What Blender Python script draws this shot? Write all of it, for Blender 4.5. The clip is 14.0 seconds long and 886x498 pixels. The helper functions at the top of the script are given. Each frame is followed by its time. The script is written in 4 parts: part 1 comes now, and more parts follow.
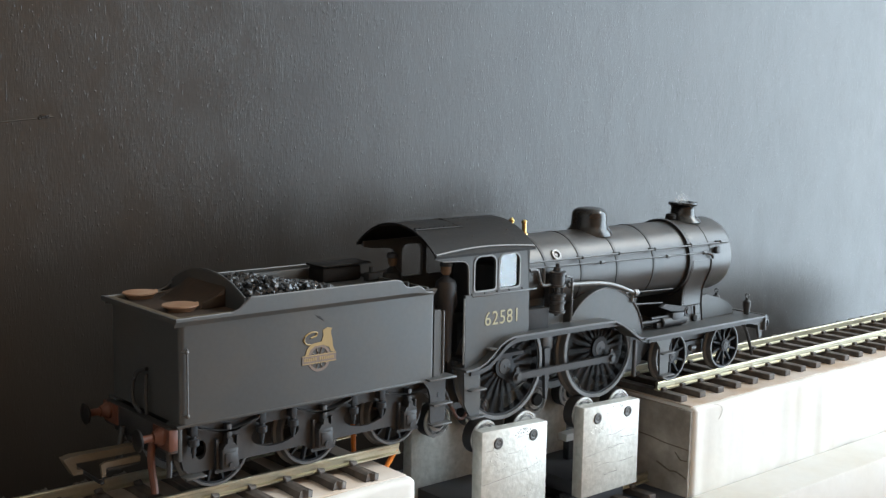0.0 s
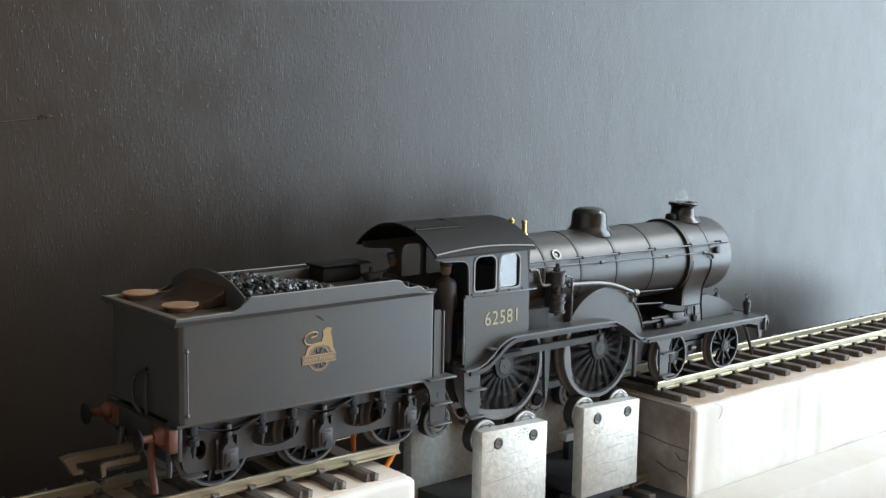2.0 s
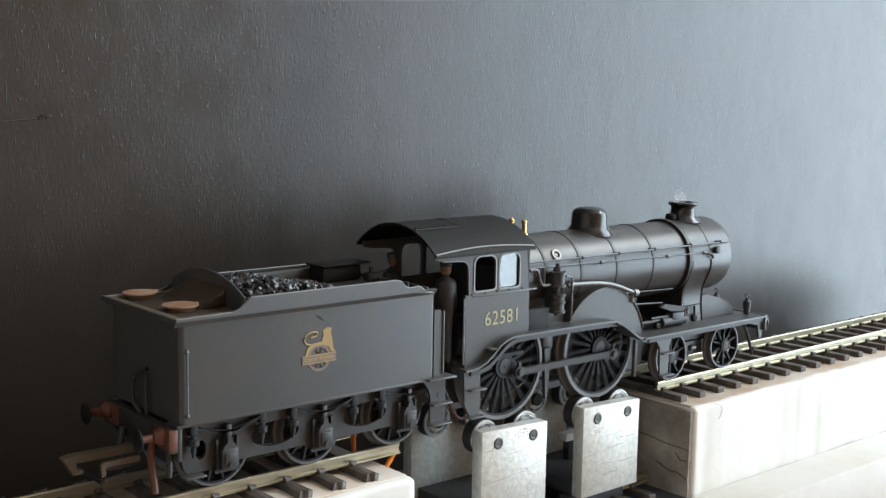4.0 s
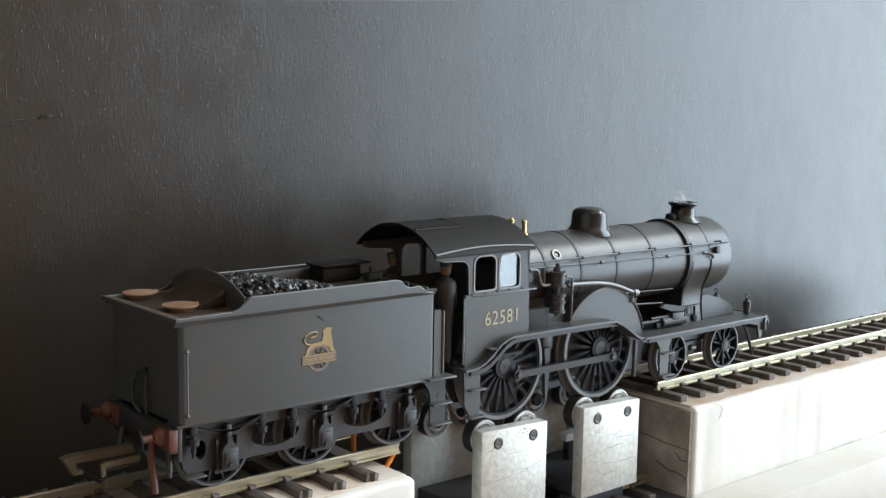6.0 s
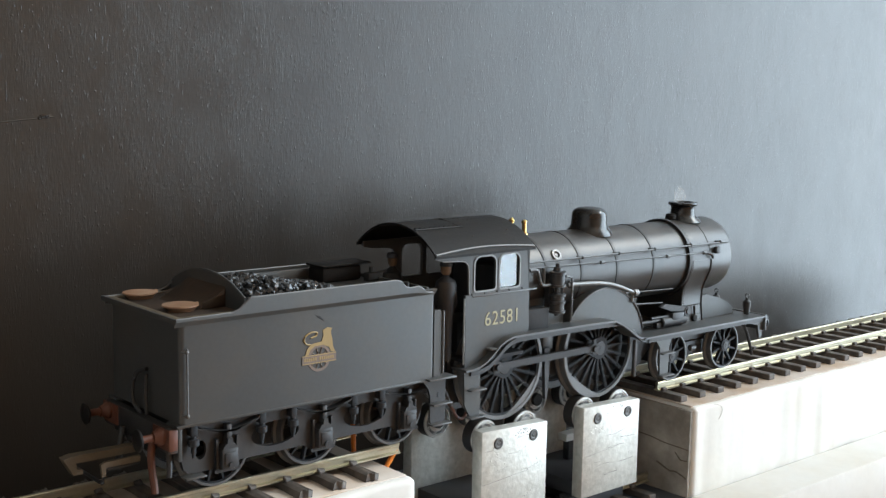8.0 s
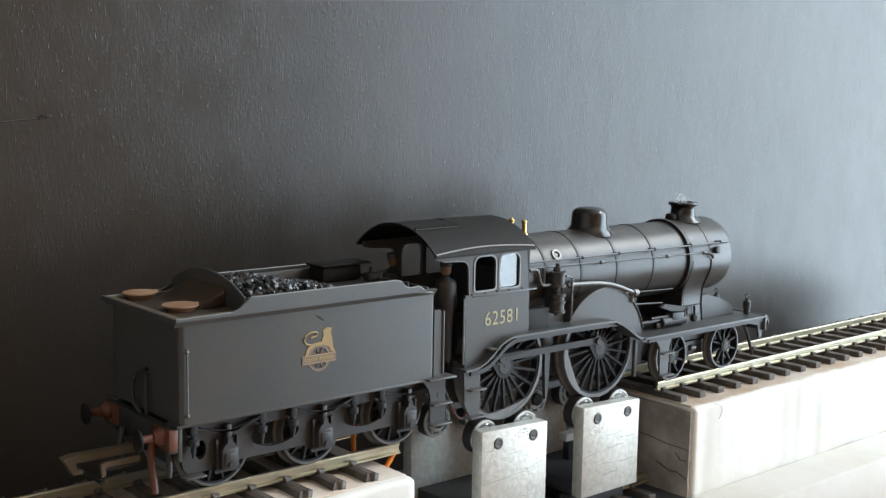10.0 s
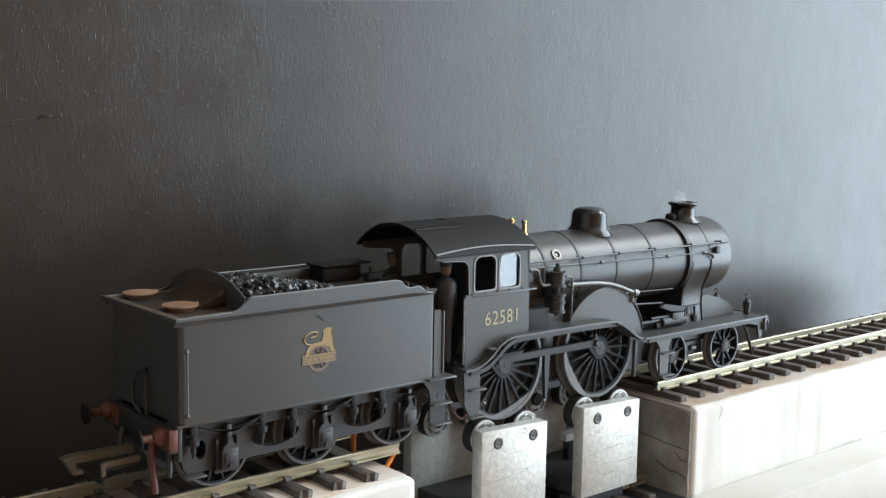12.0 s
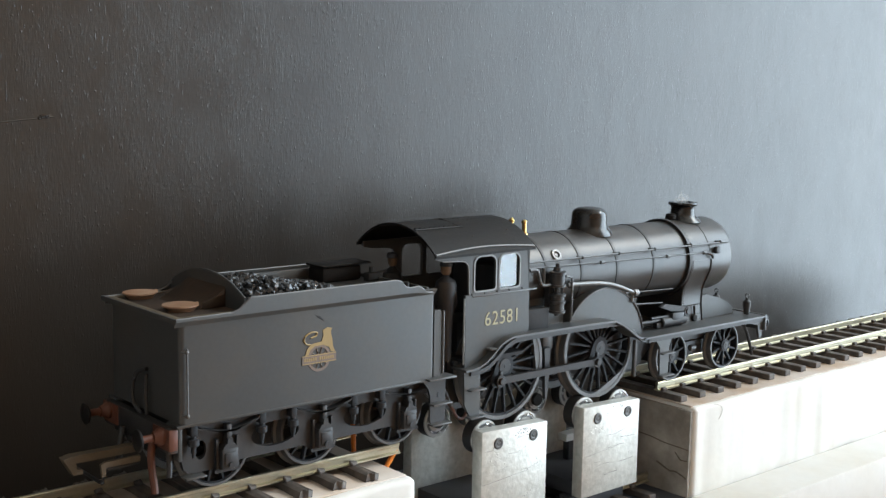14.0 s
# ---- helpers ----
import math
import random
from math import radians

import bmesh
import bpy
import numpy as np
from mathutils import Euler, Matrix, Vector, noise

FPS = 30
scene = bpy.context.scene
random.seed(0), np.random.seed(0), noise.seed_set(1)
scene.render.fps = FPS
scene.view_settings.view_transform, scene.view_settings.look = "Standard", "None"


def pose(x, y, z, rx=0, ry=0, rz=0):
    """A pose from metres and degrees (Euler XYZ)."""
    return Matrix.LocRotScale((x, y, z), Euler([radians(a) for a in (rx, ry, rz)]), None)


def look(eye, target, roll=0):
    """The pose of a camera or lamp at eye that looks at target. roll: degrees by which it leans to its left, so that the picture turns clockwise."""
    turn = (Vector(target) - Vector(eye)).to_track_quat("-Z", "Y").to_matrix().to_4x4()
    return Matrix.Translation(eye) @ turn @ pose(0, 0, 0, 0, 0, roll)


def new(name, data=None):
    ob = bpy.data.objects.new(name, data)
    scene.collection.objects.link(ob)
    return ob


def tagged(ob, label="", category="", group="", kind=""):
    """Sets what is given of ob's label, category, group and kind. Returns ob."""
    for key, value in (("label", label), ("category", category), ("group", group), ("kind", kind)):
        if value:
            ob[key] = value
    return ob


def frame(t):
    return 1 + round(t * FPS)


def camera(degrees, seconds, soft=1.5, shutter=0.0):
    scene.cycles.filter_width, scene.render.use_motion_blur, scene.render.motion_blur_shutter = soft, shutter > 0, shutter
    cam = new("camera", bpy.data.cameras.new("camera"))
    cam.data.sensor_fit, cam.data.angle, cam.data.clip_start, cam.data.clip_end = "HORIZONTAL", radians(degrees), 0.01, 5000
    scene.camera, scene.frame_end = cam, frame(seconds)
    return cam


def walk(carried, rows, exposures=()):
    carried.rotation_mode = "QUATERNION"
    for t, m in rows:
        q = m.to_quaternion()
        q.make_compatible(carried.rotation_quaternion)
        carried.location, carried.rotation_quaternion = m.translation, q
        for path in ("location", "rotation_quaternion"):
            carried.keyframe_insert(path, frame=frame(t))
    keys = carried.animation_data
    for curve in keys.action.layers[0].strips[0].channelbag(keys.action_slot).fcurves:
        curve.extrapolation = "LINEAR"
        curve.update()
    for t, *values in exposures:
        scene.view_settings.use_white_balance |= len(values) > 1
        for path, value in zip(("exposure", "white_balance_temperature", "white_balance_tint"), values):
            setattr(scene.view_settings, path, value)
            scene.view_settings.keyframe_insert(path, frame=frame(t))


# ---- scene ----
# A model steam engine and tender stand on a rolling road beside a dark painted wall.
# All part sizes below are in millimetres, turned into metres by S.
S = 0.001
SECONDS = 14.0

# ---- camera ----
cam = camera(41.61, SECONDS, soft=1.35, shutter=0.6)
EYE = (-200.93 * S, -219.27 * S, 83.17 * S)
AIM = (-200.93 * S + 0.3 * math.cos(radians(-7.736)) * math.sin(radians(40.648)),
       -219.27 * S + 0.3 * math.cos(radians(-7.736)) * math.cos(radians(40.648)),
       83.17 * S + 0.3 * math.sin(radians(-7.736)))
STAND = look(EYE, AIM, 0.973)
walk(cam, [(0.0, STAND), (SECONDS, STAND)], exposures=[(0.0, 0.0), (SECONDS, 0.0)])

# ---- light ----
world = bpy.data.worlds.new("sky")
scene.world = world
world.use_nodes = True
wn = world.node_tree.nodes
sky = wn.new("ShaderNodeTexSky")
sky.sky_type, sky.sun_disc = "NISHITA", False
sky.sun_elevation, sky.sun_rotation = radians(42), radians(119)
world.node_tree.links.new(sky.outputs[0], wn["Background"].inputs[0])
wn["Background"].inputs[1].default_value = 0.10

sun = new("sun", bpy.data.lights.new("sun", "SUN"))
sun.data.energy, sun.data.angle, sun.data.color = 0.85, radians(10), (1.0, 0.87, 0.68)
sun.matrix_world = look((0.65, -0.36, 0.67), (0, 0, 0))

# daylight in the opening of the window
day = new("window_daylight", bpy.data.lights.new("window_daylight", "AREA"))
day.data.shape, day.data.size, day.data.size_y = "RECTANGLE", 1.06, 1.60
day.data.energy, day.data.color = 47.0, (0.70, 0.865, 1.0)
day.matrix_world = look((0.945, -0.64, 0.54), (0.0, -0.64, 0.54))


# ---- materials ----
def material(name, color, rough=0.5, metal=0.0, vary=0.25, grain=400.0, bump=0.15, stain=None, stain_size=40.0,
             stain_amount=0.5, depth=0.0003, spec=0.5, coat=0.0, island=0.0):
    m = bpy.data.materials.new(name)
    m.use_nodes = True
    n, l = m.node_tree.nodes, m.node_tree.links
    b = n["Principled BSDF"]
    b.inputs["Metallic"].default_value = metal
    b.inputs["Specular IOR Level"].default_value = spec
    b.inputs["Coat Weight"].default_value = coat
    geo = n.new("ShaderNodeNewGeometry")
    fine = n.new("ShaderNodeTexNoise")
    fine.inputs["Scale"].default_value, fine.inputs["Detail"].default_value = grain, 4
    wide = n.new("ShaderNodeTexNoise")
    wide.inputs["Scale"].default_value, wide.inputs["Detail"].default_value = stain_size, 5
    for t in (fine, wide):
        l.new(geo.outputs["Position"], t.inputs["Vector"])
    mix = n.new("ShaderNodeMix")
    mix.data_type = "RGBA"
    second = stain or tuple(c * (1 - vary) for c in color)
    mix.inputs["A"].default_value = (*color, 1)
    mix.inputs["B"].default_value = (*second, 1)
    ramp = n.new("ShaderNodeMapRange")
    ramp.inputs["From Min"].default_value, ramp.inputs["From Max"].default_value = 0.42, 0.68
    ramp.inputs["To Max"].default_value = stain_amount
    l.new(wide.outputs["Fac"], ramp.inputs["Value"])
    l.new(ramp.outputs["Result"], mix.inputs["Factor"])
    tone = n.new("ShaderNodeHueSaturation")
    val = n.new("ShaderNodeMapRange")
    val.inputs["To Min"].default_value, val.inputs["To Max"].default_value = 1 - vary, 1 + vary
    l.new(fine.outputs["Fac"], val.inputs["Value"])
    last = val.outputs["Result"]
    if island:
        rnd = n.new("ShaderNodeMapRange")
        rnd.inputs["To Min"].default_value, rnd.inputs["To Max"].default_value = 1 - island, 1 + island
        l.new(geo.outputs["Random Per Island"], rnd.inputs["Value"])
        mul = n.new("ShaderNodeMath")
        mul.operation = "MULTIPLY"
        l.new(last, mul.inputs[0]), l.new(rnd.outputs["Result"], mul.inputs[1])
        last = mul.outputs[0]
    l.new(last, tone.inputs["Value"])
    l.new(mix.outputs["Result"], tone.inputs["Color"])
    l.new(tone.outputs["Color"], b.inputs["Base Color"])
    rr = n.new("ShaderNodeMapRange")
    rr.inputs["To Min"].default_value, rr.inputs["To Max"].default_value = max(rough - 0.1, 0.02), min(rough + 0.1, 1)
    l.new(wide.outputs["Fac"], rr.inputs["Value"])
    l.new(rr.outputs["Result"], b.inputs["Roughness"])
    bp = n.new("ShaderNodeBump")
    bp.inputs["Strength"].default_value, bp.inputs["Distance"].default_value = bump, depth
    l.new(fine.outputs["Fac"], bp.inputs["Height"])
    l.new(bp.outputs["Normal"], b.inputs["Normal"])
    return m


def wall_paint():
    """Dark blue-grey paint over coarse woven paper: upright ribs, runs and small lumps."""
    m = bpy.data.materials.new("dark_blue_grey_paint")
    m.use_nodes = True
    n, l = m.node_tree.nodes, m.node_tree.links
    b = n["Principled BSDF"]
    geo = n.new("ShaderNodeNewGeometry")

    def noise_at(scale, stretch, detail=4):
        mp = n.new("ShaderNodeMapping")
        mp.inputs["Scale"].default_value = stretch
        l.new(geo.outputs["Position"], mp.inputs["Vector"])
        t = n.new("ShaderNodeTexNoise")
        t.inputs["Scale"].default_value, t.inputs["Detail"].default_value = scale, detail
        l.new(mp.outputs["Vector"], t.inputs["Vector"])
        return t.outputs["Fac"]

    ribs = noise_at(2600, (1, 1, 0.16), 4)
    weft = noise_at(2300, (0.2, 1, 1), 3)
    runs = noise_at(1900, (1, 1, 0.25), 1)
    dots = noise_at(1500, (1, 1, 0.6), 0)
    patch = noise_at(150, (1, 1, 0.6), 5)
    wide = noise_at(22, (1, 1, 0.5), 5)

    def maths(kind, p, q):
        node = n.new("ShaderNodeMath")
        node.operation = kind
        for i, w in enumerate((p, q)):
            if isinstance(w, float):
                node.inputs[i].default_value = w
            else:
                l.new(w, node.inputs[i])
        return node.outputs[0]

    def above(value, low, high):
        node = n.new("ShaderNodeMapRange")
        node.inputs["From Min"].default_value, node.inputs["From Max"].default_value = low, high
        l.new(value, node.inputs["Value"])
        return node.outputs["Result"]

    cloth = maths("ADD", ribs, maths("MULTIPLY", weft, 0.4))
    cloth = maths("MULTIPLY", cloth, maths("ADD", above(patch, 0.30, 0.70), 0.25))
    blobs = maths("ADD", maths("MULTIPLY", above(runs, 0.68, 0.80), 1.3), maths("MULTIPLY", above(dots, 0.74, 0.88), 2.6))
    height = maths("ADD", cloth, blobs)
    bp = n.new("ShaderNodeBump")
    bp.inputs["Strength"].default_value, bp.inputs["Distance"].default_value = 0.20, 0.0003
    l.new(height, bp.inputs["Height"])
    l.new(bp.outputs["Normal"], b.inputs["Normal"])
    ramp = n.new("ShaderNodeValToRGB")
    ramp.color_ramp.elements[0].position, ramp.color_ramp.elements[1].position = 0.3, 0.75
    ramp.color_ramp.elements[0].color = (0.021, 0.016, 0.012, 1)
    ramp.color_ramp.elements[1].color = (0.033, 0.027, 0.022, 1)
    l.new(wide, ramp.inputs["Fac"])
    l.new(ramp.outputs["Color"], b.inputs["Base Color"])
    sheen = n.new("ShaderNodeMapRange")
    sheen.inputs["From Min"].default_value, sheen.inputs["From Max"].default_value = 0.35, 0.65
    sheen.inputs["To Min"].default_value, sheen.inputs["To Max"].default_value = 0.31, 0.37
    l.new(patch, sheen.inputs["Value"])
    l.new(sheen.outputs["Result"], b.inputs["Roughness"])
    b.inputs["Specular IOR Level"].default_value = 0.43
    return m


def glass(sheen=None):
    """Thin glazing. sheen: an even, faint share of gloss for a clean pane."""
    m = bpy.data.materials.new("clear_glazing")
    m.use_nodes = True
    n, l = m.node_tree.nodes, m.node_tree.links
    out = n["Material Output"]
    clear, gloss, mix = n.new("ShaderNodeBsdfTransparent"), n.new("ShaderNodeBsdfGlossy"), n.new("ShaderNodeMixShader")
    gloss.inputs["Roughness"].default_value = 0.12
    fres = n.new("ShaderNodeFresnel")
    fres.inputs["IOR"].default_value = 2.0
    if sheen is None:
        l.new(fres.outputs[0], mix.inputs[0])
    else:
        mix.inputs[0].default_value = sheen
    l.new(clear.outputs[0], mix.inputs[1]), l.new(gloss.outputs[0], mix.inputs[2])
    l.new(mix.outputs[0], out.inputs["Surface"])
    return m


def vapour():
    m = bpy.data.materials.new("thin_vapour")
    m.use_nodes = True
    n, l = m.node_tree.nodes, m.node_tree.links
    out = n["Material Output"]
    clear, mix = n.new("ShaderNodeBsdfTransparent"), n.new("ShaderNodeMixShader")
    front, back, white = n.new("ShaderNodeBsdfDiffuse"), n.new("ShaderNodeBsdfTranslucent"), n.new("ShaderNodeMixShader")
    for sh in (front, back):
        sh.inputs["Color"].default_value = (0.92, 0.92, 0.90, 1)
    l.new(front.outputs[0], white.inputs[1]), l.new(back.outputs[0], white.inputs[2])
    tx = n.new("ShaderNodeTexNoise")
    tx.inputs["Scale"].default_value = 350
    rg = n.new("ShaderNodeMapRange")
    rg.inputs["From Min"].default_value, rg.inputs["From Max"].default_value = 0.3, 0.7
    rg.inputs["To Min"].default_value, rg.inputs["To Max"].default_value = 0.02, 0.14
    geo = n.new("ShaderNodeTexCoord")
    l.new(geo.outputs["Object"], tx.inputs["Vector"])
    l.new(tx.outputs["Fac"], rg.inputs["Value"]), l.new(rg.outputs["Result"], mix.inputs[0])
    l.new(clear.outputs[0], mix.inputs[1]), l.new(white.outputs[0], mix.inputs[2])
    l.new(mix.outputs[0], out.inputs["Surface"])
    return m


PAINT = wall_paint()
BLACK = material("weathered_black_paint", (0.050, 0.052, 0.053), 0.46, vary=0.14, grain=900, bump=0.08, stain=(0.066, 0.058, 0.049), stain_size=70, stain_amount=0.7, depth=0.0002)
ROOF = material("sooty_black_roof", (0.011, 0.010, 0.010), 0.55, vary=0.4, grain=1200, bump=0.2, spec=0.18, stain=(0.022, 0.018, 0.015), stain_size=120)
BOILER = material("dusty_black_boiler_paint", (0.028, 0.025, 0.023), 0.37, vary=0.2, grain=1100, bump=0.10, stain=(0.055, 0.047, 0.040), stain_size=110, depth=0.0002)
GLOSSY = material("shiny_black_casting", (0.012, 0.012, 0.013), 0.22, vary=0.2, grain=900, bump=0.06, stain=(0.03, 0.027, 0.024), stain_size=200)
CHASSIS = material("dull_black_chassis", (0.024, 0.024, 0.026), 0.52, vary=0.2, grain=900, bump=0.15, stain=(0.05, 0.045, 0.04), stain_size=150)
DARK = material("dark_inside", (0.022, 0.022, 0.024), 0.8, vary=0.2, grain=900, bump=0.1)
WHEEL = material("black_wheel_centre", (0.016, 0.017, 0.020), 0.62, spec=0.35, vary=0.15, grain=900, bump=0.08)
TYRE = material("worn_steel_tyre", (0.13, 0.13, 0.13), 0.45, 0.3, vary=0.15, grain=1200, bump=0.08, stain=(0.10, 0.09, 0.085), stain_size=200)
RODS = material("dull_steel_rod", (0.030, 0.028, 0.028), 0.55, 0.2, vary=0.12, grain=900, bump=0.06)
PIPE = material("pale_grey_pipe", (0.20, 0.20, 0.195), 0.42, 0.3, vary=0.15, grain=900, bump=0.05)
# grey of rails and fittings; on sheet edges it paints their bright highlights
EDGE = material("grey_metal_and_highlight", (0.10, 0.10, 0.10), 0.42, 0.25, vary=0.15, grain=900, bump=0.05)
STEEL = material("bright_bearing_steel", (0.52, 0.52, 0.50), 0.28, 0.5, vary=0.1, grain=900, bump=0.04)
ALLOY = material("scratched_aluminium_plate", (0.60, 0.60, 0.56), 0.45, 0.35, vary=0.22, grain=700, bump=0.3, stain=(0.46, 0.46, 0.42), stain_size=500, stain_amount=0.6, depth=0.0004)
CRACK = material("brown_crack_dirt", (0.14, 0.11, 0.08), 0.8, vary=0.3, grain=900, bump=0.3)
GRIME = material("dark_oily_grime", (0.06, 0.055, 0.05), 0.5, vary=0.3, grain=900, bump=0.3)
RAILMAT = material("nickel_silver_rail", (0.52, 0.48, 0.36), 0.32, 0.85, vary=0.1, grain=700, bump=0.06, stain=(0.40, 0.34, 0.24), stain_size=120)
SLEEPER = material("weathered_brown_sleeper", (0.075, 0.062, 0.054), 0.65, vary=0.3, grain=700, bump=0.4, stain=(0.20, 0.17, 0.15), stain_size=260, depth=0.0004)
FOAM = material("white_painted_block", (0.70, 0.685, 0.65), 0.6, vary=0.05, grain=350, bump=0.12, stain=(0.64, 0.60, 0.53), stain_size=35, stain_amount=0.7, depth=0.0005)
# holds real stains and, in its darker tone, the end's shade
FOAMEND = material("stained_shaded_block_end", (0.42, 0.385, 0.34), 0.8, vary=0.3, grain=300, bump=0.9, stain=(0.13, 0.11, 0.09), stain_size=70, stain_amount=0.8, depth=0.0008)
FOAMTOP = material("dusty_pink_block_top", (0.56, 0.49, 0.43), 0.75, vary=0.1, grain=350, bump=0.25, stain=(0.42, 0.30, 0.20), stain_size=60, stain_amount=0.8, depth=0.0005)
BOARD = material("dark_board", (0.040, 0.042, 0.050), 0.6, vary=0.2, grain=300, bump=0.2, stain=(0.07, 0.065, 0.06), stain_size=40)
BRASS = material("polished_brass", (0.70, 0.50, 0.20), 0.25, 1.0, vary=0.08, grain=900, bump=0.04)
COPPER = material("pale_tan_cap", (0.26, 0.145, 0.085), 0.5, vary=0.15, grain=900, bump=0.1, stain=(0.42, 0.30, 0.21), stain_size=220)
# tan darkened to paint the shade that the coupling hook hangs in
HOOK = material("dark_tan", (0.11, 0.085, 0.055), 0.55, vary=0.2, grain=900, bump=0.1, stain=(0.08, 0.06, 0.045), stain_size=150)
DECK = material("rusty_brown_deck", (0.032, 0.022, 0.016), 0.6, vary=0.3, grain=900, bump=0.2, stain=(0.075, 0.042, 0.024), stain_size=160)
RUST = material("rust_red_beam", (0.11, 0.034, 0.018), 0.55, vary=0.2, grain=900, bump=0.15, stain=(0.09, 0.04, 0.025), stain_size=200)
# pale flecks stand for white specks and painted glints on the facets
COALMAT = material("black_coal_with_glints", (0.018, 0.018, 0.019), 0.17, vary=0.3, grain=900, bump=0.5, stain=(0.32, 0.32, 0.33), stain_size=520, stain_amount=0.18, depth=0.0004, island=0.5)
CREAM = material("cream_lettering", (0.38, 0.34, 0.21), 0.55, vary=0.08, grain=1500, bump=0.03)
GOLD = material("gold_transfer", (0.31, 0.215, 0.085), 0.5, vary=0.1, grain=1500, bump=0.03)
CRESTRED = material("faded_red_transfer", (0.17, 0.125, 0.10), 0.55, vary=0.1, grain=1500, bump=0.03)
ORANGE = material("orange_plastic_wire", (0.75, 0.22, 0.03), 0.4, vary=0.08, grain=600, bump=0.03)
FIGURE = material("painted_figure", (0.014, 0.015, 0.019), 0.6, vary=0.15, grain=900, bump=0.1, stain=(0.05, 0.035, 0.02), stain_size=330, stain_amount=0.5)
# colours of the unseen room surfaces, picked for the bounce light they throw
BROWNWALL = material("brown_bounce_wall", (0.55, 0.30, 0.15), 0.85, vary=0.08, grain=60, bump=0.2, stain=(0.48, 0.26, 0.13), stain_size=2)
PALEWALL = material("pale_bounce_wall", (0.86, 0.82, 0.77), 0.85, vary=0.05, grain=60, bump=0.2, stain=(0.80, 0.76, 0.70), stain_size=2)
PLASTER = material("warm_bounce_plaster", (0.84, 0.55, 0.32), 0.85, vary=0.08, grain=60, bump=0.2, stain=(0.78, 0.50, 0.28), stain_size=2)
CEILINGPAINT = material("pale_bounce_ceiling", (0.76, 0.66, 0.54), 0.9, vary=0.05, grain=60, bump=0.1)
FLOORMAT = material("brown_bounce_floor", (0.46, 0.30, 0.18), 0.95, vary=0.2, grain=300, bump=0.5, stain_size=3)
FRAMEPAINT = material("white_window_paint", (0.75, 0.75, 0.73), 0.5, vary=0.04, grain=80, bump=0.05)
FLESH = material("dull_tan_figure_paint", (0.13, 0.075, 0.04), 0.6, vary=0.15, grain=900, bump=0.1)
GLASS = glass()
CLEAR = glass(0.07)
VAPOUR = vapour()

# ---- building helpers ----
origins = {}


def thing(name, at, label, category, group=""):
    ob = new(name)
    ob.empty_display_size = 0.005
    ob.location = Vector(at) * S
    origins[ob] = Vector(at)
    return tagged(ob, label, category, group)


def part(name, bm, mat, parent=None, label="", at=None, sharp=35):
    """Links a bmesh, drawn in world millimetres, as one mesh object under a thing or a part."""
    base = origins[parent] if parent else Vector((0, 0, 0))
    o = Vector(at) if at else base
    for v in bm.verts:
        v.co = (v.co - o) * S
    bmesh.ops.recalc_face_normals(bm, faces=bm.faces)
    me = bpy.data.meshes.new(name)
    bm.to_mesh(me)
    bm.free()
    me.materials.append(mat)
    me.polygons.foreach_set("use_smooth", [True] * len(me.polygons))
    me.set_sharp_from_angle(angle=radians(sharp))
    ob = new(name, me)
    origins[ob] = o
    ob.location = (o - base) * S
    if parent:
        ob.parent = parent
    if label:
        tagged(ob, label)
    return ob


def share(name, source, parent, offset):
    """Another piece on the same mesh, moved by offset millimetres from its source."""
    ob = new(name, source.data)
    ob.parent = parent
    ob.location = Vector(source.location) + Vector(offset) * S
    return ob


def B():
    return bmesh.new()


def box(bm, x0, x1, y0, y1, z0, z1, bevel=0.0, seg=2):
    r = bmesh.ops.create_cube(bm, size=1)
    vs = r["verts"]
    for v in vs:
        v.co = Vector(((x0 + x1) / 2 + v.co.x * (x1 - x0), (y0 + y1) / 2 + v.co.y * (y1 - y0), (z0 + z1) / 2 + v.co.z * (z1 - z0)))
    if bevel:
        es = list({e for v in vs for e in v.link_edges})
        bmesh.ops.bevel(bm, geom=es, offset=bevel, segments=seg, profile=0.5, affect="EDGES")
    return bm


AXES = {"x": (Vector((0, 1, 0)), Vector((0, 0, 1)), Vector((1, 0, 0))),
        "y": (Vector((1, 0, 0)), Vector((0, 0, 1)), Vector((0, 1, 0))),
        "z": (Vector((1, 0, 0)), Vector((0, 1, 0)), Vector((0, 0, 1)))}


def lathe(bm, profile, c, axis="y", seg=32, a0=0.0, a1=360.0):
    """Turns (radius, height along the axis) pairs round the axis through c."""
    u, v, w = AXES[axis]
    c = Vector(c)
    full = abs(a1 - a0) > 359.9
    n = seg if full else seg + 1
    rings = []
    for r, h in profile:
        if r < 1e-6:
            rings.append([bm.verts.new(c + w * h)])
        else:
            rings.append([bm.verts.new(c + w * h + (u * math.cos(radians(a0 + (a1 - a0) * i / seg)) + v * math.sin(radians(a0 + (a1 - a0) * i / seg))) * r) for i in range(n)])
    for p, q in zip(rings, rings[1:]):
        for i in range(n if full else n - 1):
            j = (i + 1) % n
            if len(p) == 1 and len(q) == 1:
                continue
            if len(p) == 1:
                bm.faces.new((p[0], q[i], q[j]))
            elif len(q) == 1:
                bm.faces.new((p[i], p[j], q[0]))
            else:
                bm.faces.new((p[i], p[j], q[j], q[i]))
    return bm


def cyl(bm, c, axis, r, h0, h1, seg=20, bevel=0.0):
    b = bevel
    prof = [(0, h0), (r - b, h0), (r, h0 + b), (r, h1 - b), (r - b, h1), (0, h1)] if b else [(0, h0), (r, h0), (r, h1), (0, h1)]
    return lathe(bm, prof, c, axis, seg)


def hoop(bm, c, axis, r0, r1, h0, h1, seg=40):
    return lathe(bm, [(r0, h0), (r1, h0), (r1, h1), (r0, h1), (r0, h0)], c, axis, seg)


